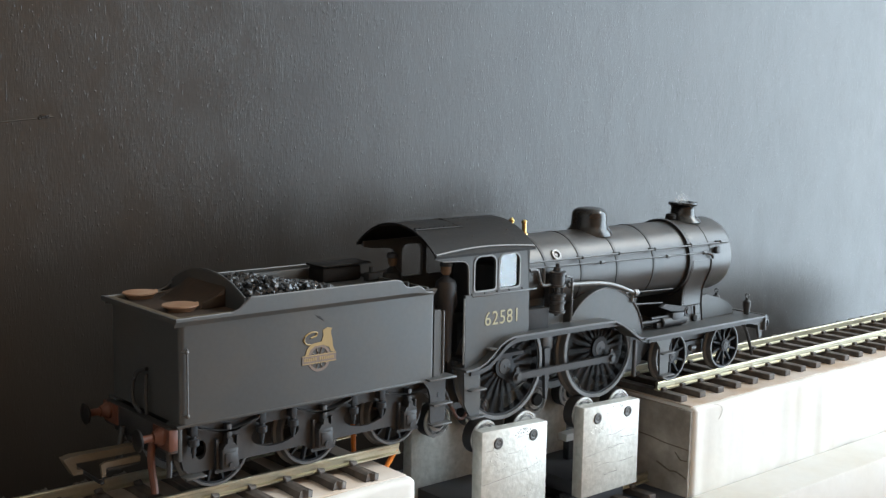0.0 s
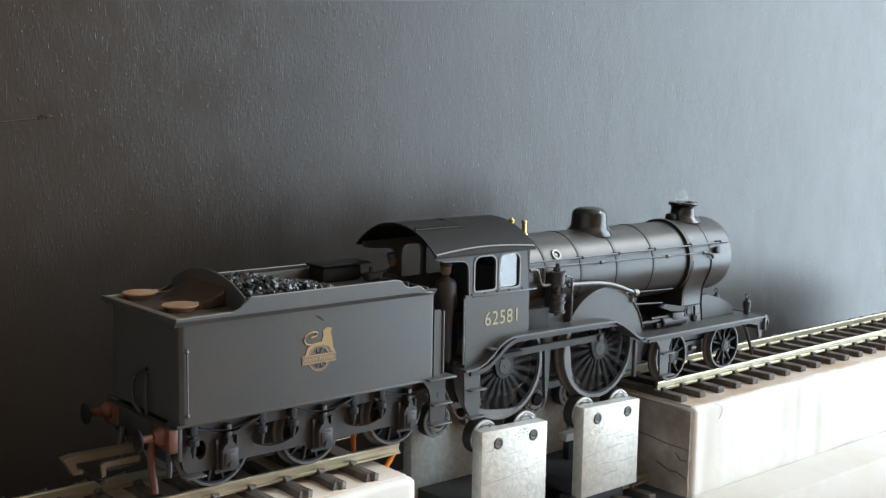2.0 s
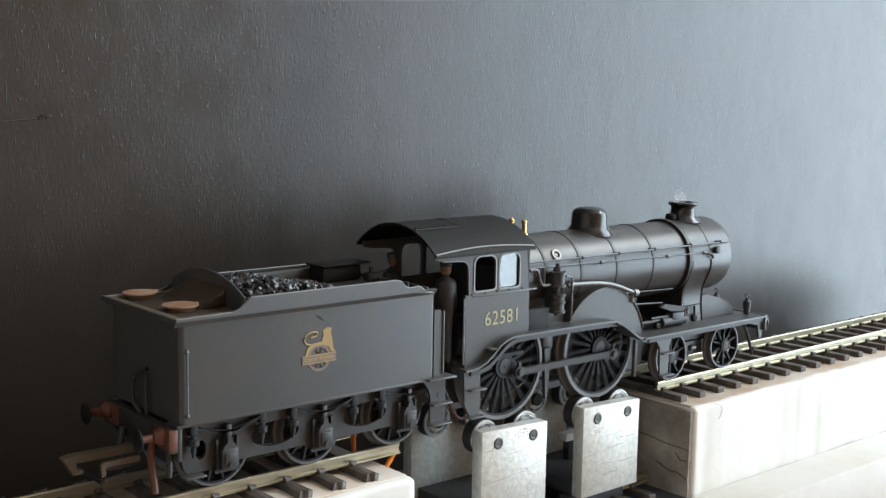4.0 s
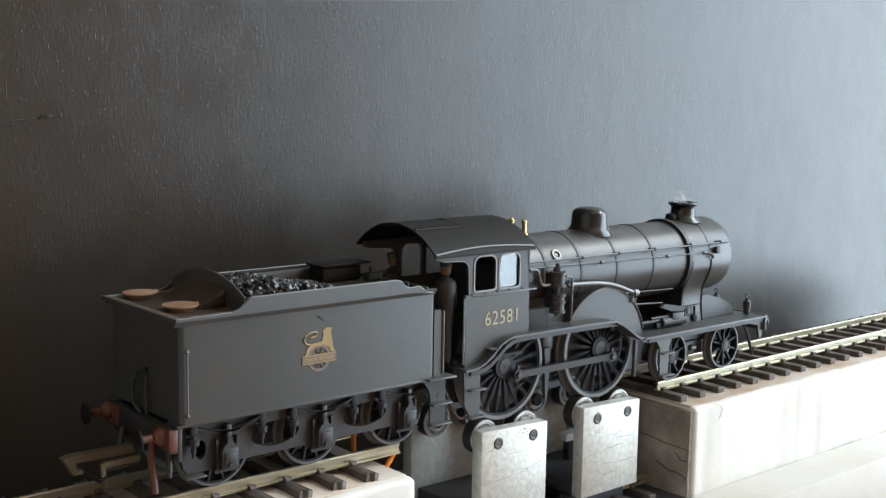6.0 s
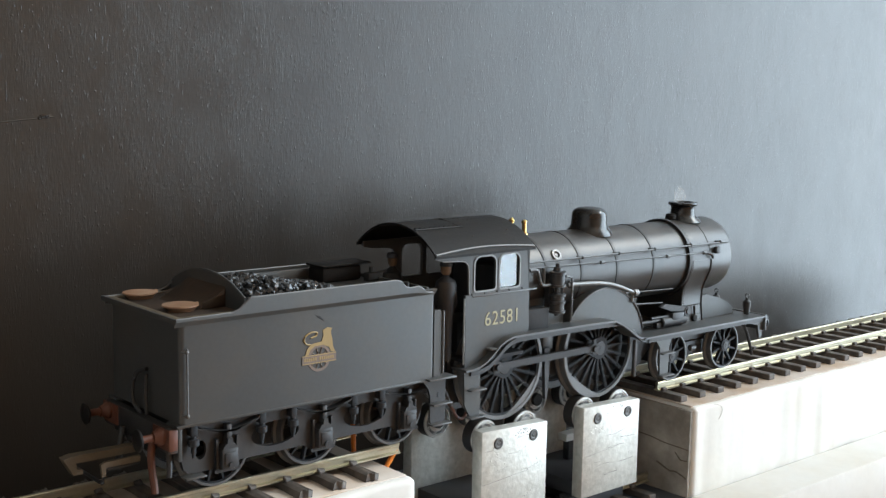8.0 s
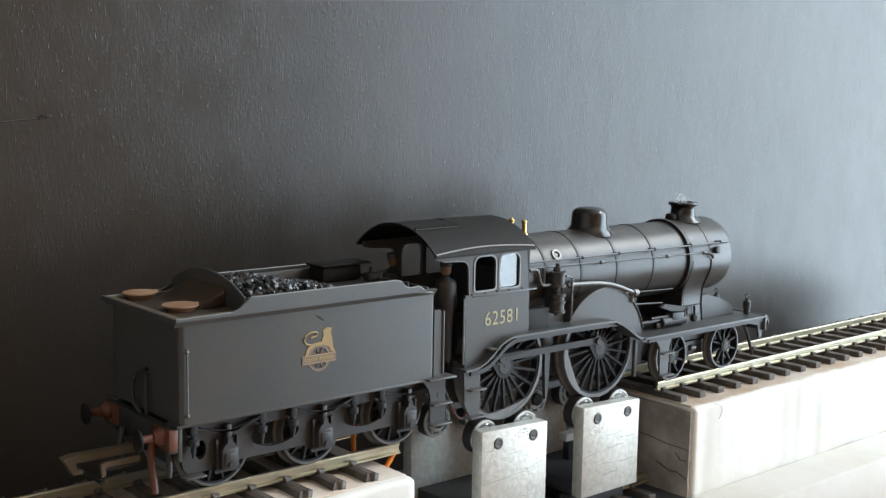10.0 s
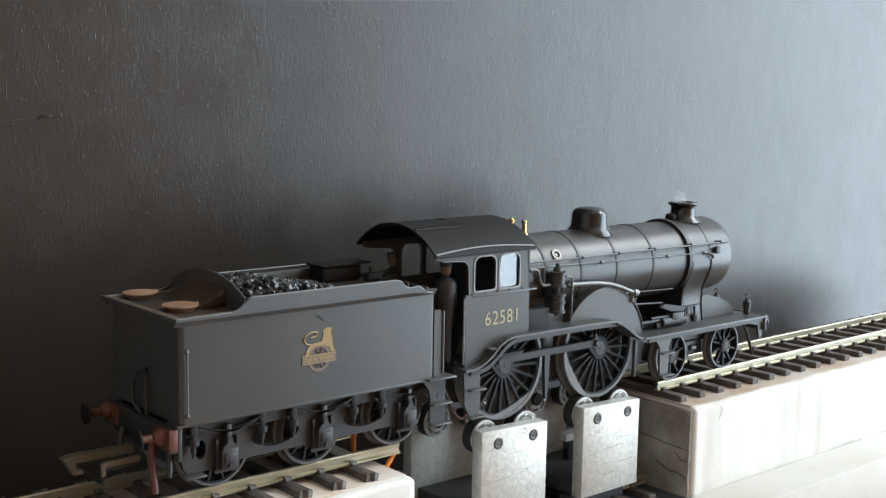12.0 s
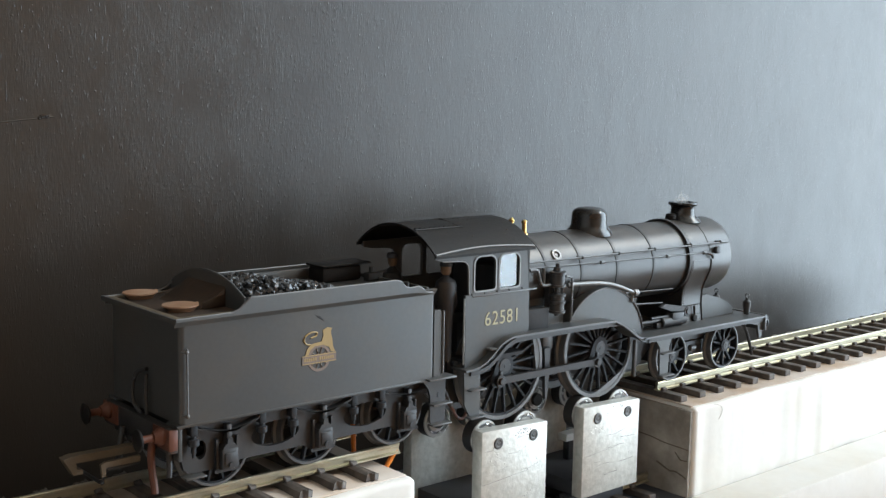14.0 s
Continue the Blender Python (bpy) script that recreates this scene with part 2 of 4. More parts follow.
def prism(bm, pts, y0, y1):
    """A flat polygon of (x, z) points, thick from y0 to y1."""
    a = [bm.verts.new((x, y0, z)) for x, z in pts]
    b = [bm.verts.new((x, y1, z)) for x, z in pts]
    bm.faces.new(a), bm.faces.new(b[::-1])
    for i in range(len(pts)):
        j = (i + 1) % len(pts)
        bm.faces.new((a[i], a[j], b[j], b[i]))
    return bm


def prism_x(bm, pts, x0, x1):
    """A flat polygon of (y, z) points, thick from x0 to x1."""
    a = [bm.verts.new((x0, y, z)) for y, z in pts]
    b = [bm.verts.new((x1, y, z)) for y, z in pts]
    bm.faces.new(a), bm.faces.new(b[::-1])
    for i in range(len(pts)):
        j = (i + 1) % len(pts)
        bm.faces.new((a[i], a[j], b[j], b[i]))
    return bm


def ribbon(bm, line, y0, y1, thick):
    """A strip that follows a line of (x, z) points, wide from y0 to y1, thick downwards."""
    rows = [[bm.verts.new(p) for p in ((x, y0, z), (x, y1, z), (x, y1, z - thick), (x, y0, z - thick))] for x, z in line]
    for a, b in zip(rows, rows[1:]):
        for i in range(4):
            bm.faces.new((a[i], a[(i + 1) % 4], b[(i + 1) % 4], b[i]))
    bm.faces.new(rows[0]), bm.faces.new(rows[-1][::-1])
    return bm


def smooth(pts, n=5):
    """A rounded line through the given points."""
    pts = [Vector(p) for p in pts]
    out = []
    for i in range(len(pts) - 1):
        a, b, c, d = pts[max(i - 1, 0)], pts[i], pts[i + 1], pts[min(i + 2, len(pts) - 1)]
        for k in range(n):
            t = k / n
            out.append(0.5 * (2 * b + (c - a) * t + (2 * a - 5 * b + 4 * c - d) * t * t + (3 * b - a - 3 * c + d) * t ** 3))
    return out + [pts[-1]]


def tube(bm, path, r, seg=8):
    path = smooth(path, 4) if len(path) > 3 else [Vector(p) for p in path]
    rings = []
    for i, p in enumerate(path):
        d = (path[min(i + 1, len(path) - 1)] - path[max(i - 1, 0)]).normalized()
        u = d.cross(Vector((0, 0, 1)) if abs(d.z) < 0.9 else Vector((1, 0, 0))).normalized()
        v = d.cross(u)
        rings.append([bm.verts.new(p + (u * math.cos(2 * math.pi * k / seg) + v * math.sin(2 * math.pi * k / seg)) * r) for k in range(seg)])
    for a, b in zip(rings, rings[1:]):
        for k in range(seg):
            bm.faces.new((a[k], a[(k + 1) % seg], b[(k + 1) % seg], b[k]))
    bm.faces.new(rings[0]), bm.faces.new(rings[-1][::-1])
    return bm


def rr(x0, z0, x1, z1, r, r2=None, n=5):
    """A rectangle with rounded corners: r below, r2 above."""
    r2 = r if r2 is None else r2
    out = []
    for cx, cz, q, a in ((x1 - r, z0 + r, r, 270), (x1 - r2, z1 - r2, r2, 0), (x0 + r2, z1 - r2, r2, 90), (x0 + r, z0 + r, r, 180)):
        if q < 1e-6:
            out.append((cx, cz))
            continue
        out += [(cx + q * math.cos(radians(a + 90 * k / n)), cz + q * math.sin(radians(a + 90 * k / n))) for k in range(n + 1)]
    return out


def sheet(bm, outline, holes, y0, y1):
    """A plate in the (x, z) plane with holes cut through it, from y0 to y1."""
    cu = bpy.data.curves.new("plate", "CURVE")
    cu.dimensions, cu.fill_mode = "2D", "BOTH"
    for pts in (outline, *holes):
        sp = cu.splines.new("POLY")
        sp.points.add(len(pts) - 1)
        sp.use_cyclic_u = True
        for p, (x, z) in zip(sp.points, pts):
            p.co = (x, z, 0, 1)
    cu.extrude = abs(y1 - y0) / 2
    ob = bpy.data.objects.new("plate", cu)
    scene.collection.objects.link(ob)
    me = bpy.data.meshes.new_from_object(ob.evaluated_get(bpy.context.evaluated_depsgraph_get()))
    bpy.data.objects.remove(ob)
    bpy.data.curves.remove(cu)
    one = bmesh.new()
    one.from_mesh(me)
    for v in one.verts:
        v.co = Vector((v.co.x, (y0 + y1) / 2 - v.co.z, v.co.y))
    bmesh.ops.remove_doubles(one, verts=one.verts, dist=1e-4)
    one.to_mesh(me)
    one.free()
    bm.from_mesh(me)
    bpy.data.meshes.remove(me)
    return bm


def lettering(bm, text, x, z, size, y, stretch=1.0):
    """Flat letters on an upright plate that faces -y."""
    cu = bpy.data.curves.new("letters", "FONT")
    cu.body, cu.size, cu.extrude, cu.space_character = text, size, 0.05, 1.08
    ob = bpy.data.objects.new("letters", cu)
    scene.collection.objects.link(ob)
    me = bpy.data.meshes.new_from_object(ob.evaluated_get(bpy.context.evaluated_depsgraph_get()))
    bpy.data.objects.remove(ob)
    bpy.data.curves.remove(cu)
    bm.from_mesh(me)
    bpy.data.meshes.remove(me)
    for v in bm.verts:
        v.co = Vector((x + v.co.x * stretch, y - v.co.z, z + v.co.y))
    return bm


# ---- the room ----
def build_room():
    def slab(name, x0, x1, y0, y1, z0, z1, mat, label):
        return tagged(part(name, box(B(), x0, x1, y0, y1, z0, z1), mat), label, "wall" if "wall" in name else name, kind="structure")
    slab("wall_north", -1600, 1050, 48, 148, -900, 1500, PAINT, "dark blue-grey painted wall with rough ribbed texture")
    north = bpy.data.objects["wall_north"]
    bm = tube(B(), [(-122, 48, 73.4), (-112, 48, 73.7), (-104, 48, 74.4), (-98, 48, 75.0), (-92, 48, 75.6)], 0.14, 6)
    rnd = random.Random(8)
    for i in range(16):
        bmesh.ops.create_icosphere(bm, subdivisions=1, radius=rnd.uniform(0.15, 0.4), matrix=Matrix.Translation((-94.2 + rnd.gauss(0, 0.9), 48, 75.5 + rnd.gauss(0, 0.22))))
    part("paint_wrinkle", bm, PAINT, north)
    # unseen walls, ceiling and floor, added to close the room and bounce light
    slab("wall_south", -1600, 1050, -1600, -1500, -900, 1500, BROWNWALL, "unseen wall behind the camera, brown for warm bounce light")
    slab("wall_west", -1600, -1500, -1500, 48, -900, 1500, PALEWALL, "unseen wall closing the room, pale to brighten the tender rear")
    bm = B()
    box(bm, 950, 1050, -1500, -1200, -900, 1500), box(bm, 950, 1050, -80, 48, -900, 1500)
    box(bm, 950, 1050, -1200, -80, -900, -290), box(bm, 950, 1050, -1200, -80, 1370, 1500)
    tagged(part("wall_east", bm, PLASTER), "unseen warm-coloured wall with a window opening", "wall", kind="structure")
    slab("ceiling", -1600, 1050, -1600, 148, 1500, 1600, CEILINGPAINT, "unseen ceiling, pale for bounce light")
    slab("floor", -1600, 1050, -1600, 148, -1000, -900, FLOORMAT, "unseen floor, brown for warm bounce light")
    win = tagged(thing("window_1", (1000, -640, -290), "white painted window in the side wall", "window"), kind="structure")
    for y0, y1, z0, z1 in ((-1200, -1170, -290, 1370), (-110, -80, -290, 1370), (-1170, -110, -290, -260), (-1170, -110, 1340, 1370)):
        part("window_frame", box(B(), 980, 1020, y0, y1, z0, z1, 3), FRAMEPAINT, win)
    pane = part("pane", box(B(), 998, 1002, -1170, -110, -260, 1340), GLASS, win)
    pane.visible_shadow = False


# ---- shelf, blocks and track ----
LOW = -31.0


def rough_block(name, x0, x1, y0, y1, z0, z1, soft, label):
    """A painted block with rounded, slightly chipped arrises, and its own top and cut end."""
    ob = thing(name, ((x0 + x1) / 2, (y0 + y1) / 2, z0), label, "block")
    bm = box(B(), x0, x1, y0, y1, z0, z1)
    bmesh.ops.subdivide_edges(bm, edges=[e for e in bm.edges if abs(e.verts[0].co.x - e.verts[1].co.x) > 1], cuts=130)
    bmesh.ops.bevel(bm, geom=[e for e in bm.edges if len(e.link_faces) == 2 and e.calc_face_angle(0) > 1 and max(v.co.z for v in e.verts) > z0 + 1], offset=soft, segments=3, profile=0.5, affect="EDGES")
    for v in bm.verts:
        d = noise.noise(v.co * 0.12) * 0.5 + noise.noise(v.co * 0.4) * 0.35
        v.co += Vector((d * 0.6, d, d * 0.5 if v.co.z > z0 + 1 else 0))
    part("body", bm, FOAM, ob, sharp=60)
    return ob


def build_shelf():
    tagged(part("shelf", box(B(), -700, 305, -23.2, 48, LOW - 18, LOW, 0.6), BOARD), "narrow dark board shelf along the wall", "shelf", kind="structure")
    right = rough_block("painted_block", 62.4, 300, -23, 17, LOW, -4.7, 1.4, "white painted block with chipped edges carrying track")
    bm = B()
    box(bm, 61.9, 62.6, -22.2, 16, LOW, -5.6)
    bmesh.ops.subdivide_edges(bm, edges=bm.edges[:], cuts=14, use_grid_fill=True)
    for v in bm.verts:
        if v.co.x < 62.2:
            v.co.x += noise.noise(v.co * 0.22) * 0.5 + noise.noise(v.co * 0.7) * 0.25 - 0.3
    part("cut_end", bm, FOAMEND, right, "stained grey-brown cut end, its shade put in the colour", sharp=60)
    for path, r in ((((61.5, 2.0, -15.5), (61.4, -8.0, -15.9), (61.4, -13.5, -16.6), (61.4, -22.0, -16.9)), 0.16), (((61.4, -11.0, -22.8), (61.4, -15.6, -24.4), (61.4, -18.0, -24.2), (61.4, -21.8, -25.4)), 0.24),
                    (((61.4, -17.5, -18.5), (61.4, -19.5, -20.5), (61.4, -21.8, -20.2)), 0.16)):
        part("crack", tube(B(), list(path), r, 5), CRACK, right, "dark crack in the cut end")
    part("chip", tube(B(), [(71.6, -22.6, -4.9), (74.0, -23.1, -5.6), (75.0, -23.2, -7.0), (74.4, -23.2, -8.6), (73.6, -23.2, -9.6)], 0.06, 5), FOAMEND, right, "thin curved crack in the paint")
    part("top_skin", box(B(), 62.8, 296, -21.2, 15.8, -4.9, -4.3, 0.2), FOAMTOP, right, "dusty pinkish top surface")
    left = rough_block("painted_block", -400, -36.6, -20.2, 17, LOW, -4.7, 1.6, "cream painted block with rounded edges under the tender track")
    part("top_skin", box(B(), -395, -38.4, -18.4, 15.8, -4.9, -4.3, 0.2), FOAMTOP, left, "tan top surface between the sleepers")
    # pale ledge board in front of and under the right block
    tagged(part("ledge_board", box(B(), 62, 305, -38.8, -23.25, LOW - 18, LOW + 0.6, 0.5), FOAM), "white painted ledge board beside the block", "board", kind="structure")


def rail_profile(bm, x0, x1, y, top):
    """Flat-bottomed rail: foot, web and rounded head."""
    half = [(1.0, -2.5), (1.0, -2.15), (0.32, -1.85), (0.3, -0.95), (0.55, -0.7), (0.55, -0.15), (0.42, 0)]
    pts = [(y + a, top + h) for a, h in half] + [(y - a, top + h) for a, h in reversed(half)]
    return prism_x(bm, pts, x0, x1)


def build_track(x0, x1, first, pitch, top, label, count, long=35.0, crumbly=False):
    t = thing("model_track", ((x0 + x1) / 2, 0, top - 4.35), label, "track", "lengths of model track")
    for y in (-8.7, 8.7):
        part("rail", rail_profile(B(), x0, x1, y, top), RAILMAT, t, "dull nickel-silver rail")
    bm = B()
    box(bm, first - 1.5, first + 1.5, -long / 2, long / 2, top - 4.35, top - 2.5, 0.22, 1)
    for y in (-8.7, 8.7):
        for s in (-1.25, 1.25):
            box(bm, first - 0.95, first + 0.95, y + s - 0.6, y + s + 0.6, top - 2.55, top - 1.55, 0.22, 1)
    if crumbly:
        bmesh.ops.subdivide_edges(bm, edges=[ed for ed in bm.edges if ed.calc_length() > 1.5], cuts=4, use_grid_fill=True)
        for v in bm.verts:
            end = 1.6 if abs(v.co.y) > 16.4 else 1.0
            v.co += end * Vector((0.4 * noise.noise(v.co * 1.1), 0.55 * noise.noise(v.co * 1.3 + Vector((9, 2, 4))), 0.38 * noise.noise(v.co * 1.2 + Vector((3, 7, 1)))))
    one = part("sleeper", bm, SLEEPER, t)
    for i in range(1, count):
        share("sleeper", one, t, (pitch * i, 0, 0))
    return t


# ---- rolling road ----
ROLLERS = []


def build_roller_unit(x):
    u = thing("rolling_road_unit", (x, 0, LOW), "aluminium rolling road unit with ball-bearing rollers under the wheels", "roller stand", "rolling road units")
    for s in (-1, 1):
        y0, y1 = sorted((s * 15.5, s * 11.9))
        bm = box(B(), x - 12.2, x + 10.6, y0, y1, LOW + 6, -0.4, 0.25)
        for v in bm.verts:
            v.co.z += -0.04 * (v.co.x - x) if v.co.z > -10 else 0
        plate = part("side_plate", bm, ALLOY, u, "scratched bare aluminium plate")
        bm = B()
        rnd = random.Random(int(x) + 3 * s)
        for i in range(7):
            ax, az, ln = rnd.uniform(-11, 4), rnd.uniform(-21, -2), rnd.uniform(2, 8)
            tube(bm, [(x + ax, s * 15.5, az), (x + ax + ln * 0.5, s * 15.5, az + rnd.uniform(-0.3, 0.5)), (x + ax + ln, s * 15.5, az + rnd.uniform(-0.4, 1.2))], rnd.uniform(0.03, 0.06), 4)
        tube(bm, [(x - 11.6, s * 15.5, -13.6), (x - 6, s * 15.5, -13.2), (x + 2, s * 15.5, -12.6), (x + 4, s * 15.5, -12.4)], 0.05, 4)
        for i in range(70):
            near = i < 48
            px, pz = (x + 2.4 + rnd.gauss(0, 1.7), -1.9 + rnd.gauss(0, 0.7)) if near else (x + rnd.uniform(-11, 9), rnd.uniform(-24, -4))
            r = rnd.uniform(0.08, 0.26) if near else rnd.uniform(0.05, 0.14)
            if x - 12 < px < x + 10.4 and pz < -1.0 - 0.04 * (px - x):
                bmesh.ops.create_icosphere(bm, subdivisions=1, radius=r, matrix=Matrix.Translation((px, s * 15.48, pz)) @ Matrix.Diagonal((1, 0.3, 0.8, 1)))
        part("scratches", bm, GRIME, plate, "dark hairline scratches and oily specks")
        bm = B()
        for i in range(11):
            ax, az = x - 6.7 + rnd.gauss(0, 1.6), -6.4 + rnd.gauss(0, 1.2)
            tube(bm, [(ax, s * 15.45, az), (ax + rnd.uniform(-0.5, 0.9), s * 15.45, az - rnd.uniform(0.2, 0.9)), (ax + rnd.uniform(-0.2, 1.4), s * 15.45, az - rnd.uniform(0.5, 1.6))], rnd.uniform(0.05, 0.11), 5)
        part("smears", bm, ALLOY, plate, "raised smears round the screw")
        for bx in (-6.7, 5.6):
            bm = B()
            lathe(bm, [(0, s * 0.15), (0.75, s * 0.15), (0.9, s * 0.3), (1.35, s * 0.3), (1.55, s * 0.12), (1.55, -s * 0.4)], (x + bx, s * 15.5, -3.6), "y", 20)
            box(bm, x + bx - 0.55, x + bx + 0.55, s * 15.5 + s * 0.1, s * 15.5 + s * 0.3, -3.75, -3.45)
            part("bolt", bm, EDGE, plate, "dark slotted screw head")
    part("base_bar", box(B(), x - 10, x + 9, -11.9, 11.9, LOW + 5, LOW + 9, 0.3), BOARD, u)
    for s in (-1, 1):
        part("foot", box(B(), x - 12.2, x + 10.6, s * 9 - 1.8, s * 9 + 1.8, LOW, LOW + 5.2, 0.3), BOARD, u)
    for s in (-1, 1):
        for bx in (-7.2, 7.0):
            c = (x + bx, s * 9.2, -3.1)
            bm = B()
            lathe(bm, [(4.4, -1.8), (4.5, -1.6), (4.5, 1.6), (4.4, 1.8), (3.9, 1.8), (3.8, 1.55), (2.9, 1.55), (2.8, 1.8), (1.9, 1.8), (1.9, -1.8), (2.8, -1.8), (2.9, -1.55), (3.8, -1.55), (3.9, -1.8), (4.4, -1.8)], c, "y", 36)
            for k in range(7):
                a = 2 * math.pi * k / 7
                bmesh.ops.create_icosphere(bm, subdivisions=1, radius=0.55, matrix=Matrix.Translation((c[0] + 3.35 * math.cos(a), c[1] - 1.5, c[2] + 3.35 * math.sin(a))))
            roll = (part("roller_bearing", bm, STEEL, u, "bright steel ball bearing", at=c))
            ROLLERS.append(roll)
            for q in (-1.72, 1.5):
                part("seal", hoop(B(), c, "y", 2.9, 3.5, q, q + 0.22, 36), TYRE, roll, "grey seal ring")
            part("roller_sleeve", hoop(B(), c, "y", 4.35, 4.55, -1.45, 1.7, 36), CHASSIS, roll)
            part("axle_pin", cyl(B(), c, "y", 1.8, -2.7, 2.7, 16, 0.1), CHASSIS, u)
    return u


# ---- wheels ----
def spoked_wheel(parent, at, r, spokes, side, hub, crank=None, weight=None, name="driving_wheel", tyre_w=2.8):
    """A wheel on its axle centre at; side -1 faces the camera. crank: throw of the pin, at 0 degrees to the front."""
    x, y, z = at

    def d(h):
        return side * h
    bm = B()
    cyl(bm, at, "y", hub, d(0.25), -d(1.6), 24, 0)
    hoop(bm, at, "y", r * 0.88, r * 0.925, -d(0.3), -d(tyre_w - 0.3), 56)
    if crank:
        pts = []
        for k in range(13):
            a = radians(90 + 180 * k / 12)
            pts.append((x + hub * math.cos(a), z + hub * math.sin(a)))
        for k in range(13):
            a = radians(-90 + 180 * k / 12)
            pts.append((x + crank + 2.0 * math.cos(a), z + 2.0 * math.sin(a)))
        y0, y1 = sorted((y + d(0.3), y - d(1.2)))
        prism(bm, pts, y0, y1)
    wheel = part(name, bm, WHEEL, parent, at=at)
    bm = B()
    w0, w1 = (0.46, 0.30) if r > 10 else (0.5, 0.36)
    lo, hi = y - d(1.3), y - d(0.3)
    pts = []
    for rad, w in ((hub * 0.9, w0), (r * 0.905, w1)):
        for q, yy in ((-1, lo), (1, lo), (0.6, hi), (-0.6, hi)):
            pts.append(bm.verts.new((x + rad, yy, z + q * w)))
    for i in range(4):
        bm.faces.new((pts[i], pts[(i + 1) % 4], pts[4 + (i + 1) % 4], pts[4 + i]))
    bm.faces.new(pts[:4]), bm.faces.new(pts[4:])
    first = part("spoke", bm, WHEEL, wheel)
    for k in range(spokes):
        sp = first if k == 0 else share("spoke", first, wheel, (0, 0, 0))
        sp.rotation_euler = (0, 2 * math.pi * (k + 0.5) / spokes, 0)
    bm = B()
    lathe(bm, [(r * 0.92, -d(0.0)), (r * 0.985, 0), (r, -d(0.25)), (r + 0.1, -d(tyre_w - 0.9)), (r + 0.75, -d(tyre_w - 0.55)), (r + 0.75, -d(tyre_w)), (r * 0.92, -d(tyre_w)), (r * 0.92, 0)], at, "y", 72)
    part("tyre", bm, TYRE, wheel, "worn bare metal tyre")
    if weight is not None:
        pts = []
        ro = r * 0.925
        for k in range(15):
            a = radians(-36 + 72 * k / 14)
            pts.append((ro * math.cos(a), ro * math.sin(a)))
        for k in range(15):
            a = radians(36 - 72 * k / 14)
            q = r * 0.925 - 1.7 * math.cos(radians(90 * (abs(a) / radians(36))))
            pts.append((q * math.cos(a), q * math.sin(a)))
        w = radians(-weight)
        pts = [(x + p * math.cos(w) - q * math.sin(w), z + p * math.sin(w) + q * math.cos(w)) for p, q in pts]
        y0, y1 = sorted((y - d(0.15), y - d(1.2)))
        part("balance_weight", sheet(B(), pts, [], y0, y1), TYRE, wheel, "grey crescent balance weight")
    bm = B()
    lathe(bm, [(0, d(0.55)), (0.35, d(0.55)), (0.4, d(0.45)), (hub * 0.62, d(0.42)), (hub * 0.7, d(0.2))], at, "y", 20)
    if crank:
        lathe(bm, [(0, d(2.7)), (0.7, d(2.7)), (0.75, d(2.5)), (0.75, -d(0.2))], (x + crank, y, z), "y", 14)
    part("hub", bm, CHASSIS, wheel)
    return wheel


DRIVERS, RODSET = [], []
THROW = 4.15


def build_rod(parent, y, s):
    c = (18, y, 14)
    pts = []
    for k in range(13):
        a = radians(90 + 180 * k / 12)
        pts.append((0 + 1.6 * math.cos(a), 14 + 1.6 * math.sin(a)))
    pts += [(1.6, 13.2), (34.4, 13.2)]
    for k in range(13):
        a = radians(-90 + 180 * k / 12)
        pts.append((36 + 1.6 * math.cos(a), 14 + 1.6 * math.sin(a)))
    pts += [(34.4, 14.95), (1.6, 14.95)]
    bm = prism(B(), pts, y - 0.5, y + 0.5)
    rod = part("coupling_rod", bm, RODS, parent, "dull steel coupling rod", at=c)
    bm = B()
    for px in (0, 36):
        lathe(bm, [(0, s * 1.15), (0.8, s * 1.15), (0.95, s * 1.0), (0.95, s * 0.5), (1.5, s * 0.5), (1.5, 0)], (px, y, 14), "y", 16)
        box(bm, px - 0.45, px + 0.45, y - 0.4, y + 0.4, 15.5, 16.5, 0.1)
    part("rod_bush", bm, CHASSIS, rod)
    return rod


# ---- the engine ----
FOOT = [(-19.0, 16.9), (-16.0, 17.0), (-13.0, 17.8), (-10.0, 19.8), (-7.5, 21.8), (-5.0, 22.9), (-2.5, 23.3), (6, 23.3), (20, 23.2), (33.0, 22.9), (35.5, 22.4),
        (38.0, 21.3), (40.5, 19.8), (43.0, 18.1), (45.0, 17.1), (47.5, 16.7), (52, 16.5), (104.5, 16.3)]


def foot_z(x):
    return float(np.interp(x, [p[0] for p in FOOT], [p[1] for p in FOOT]))


def arch(x0, x1, n=24):
    return [(x0 + (x1 - x0) * i / n, foot_z(x0 + (x1 - x0) * i / n)) for i in range(n + 1)]


def roof_z(y, z_edge=44.9, rise=6.5, half=15.6):
    R = (half * half + rise * rise) / (2 * rise)
    return z_edge + rise - R + math.sqrt(R * R - y * y)


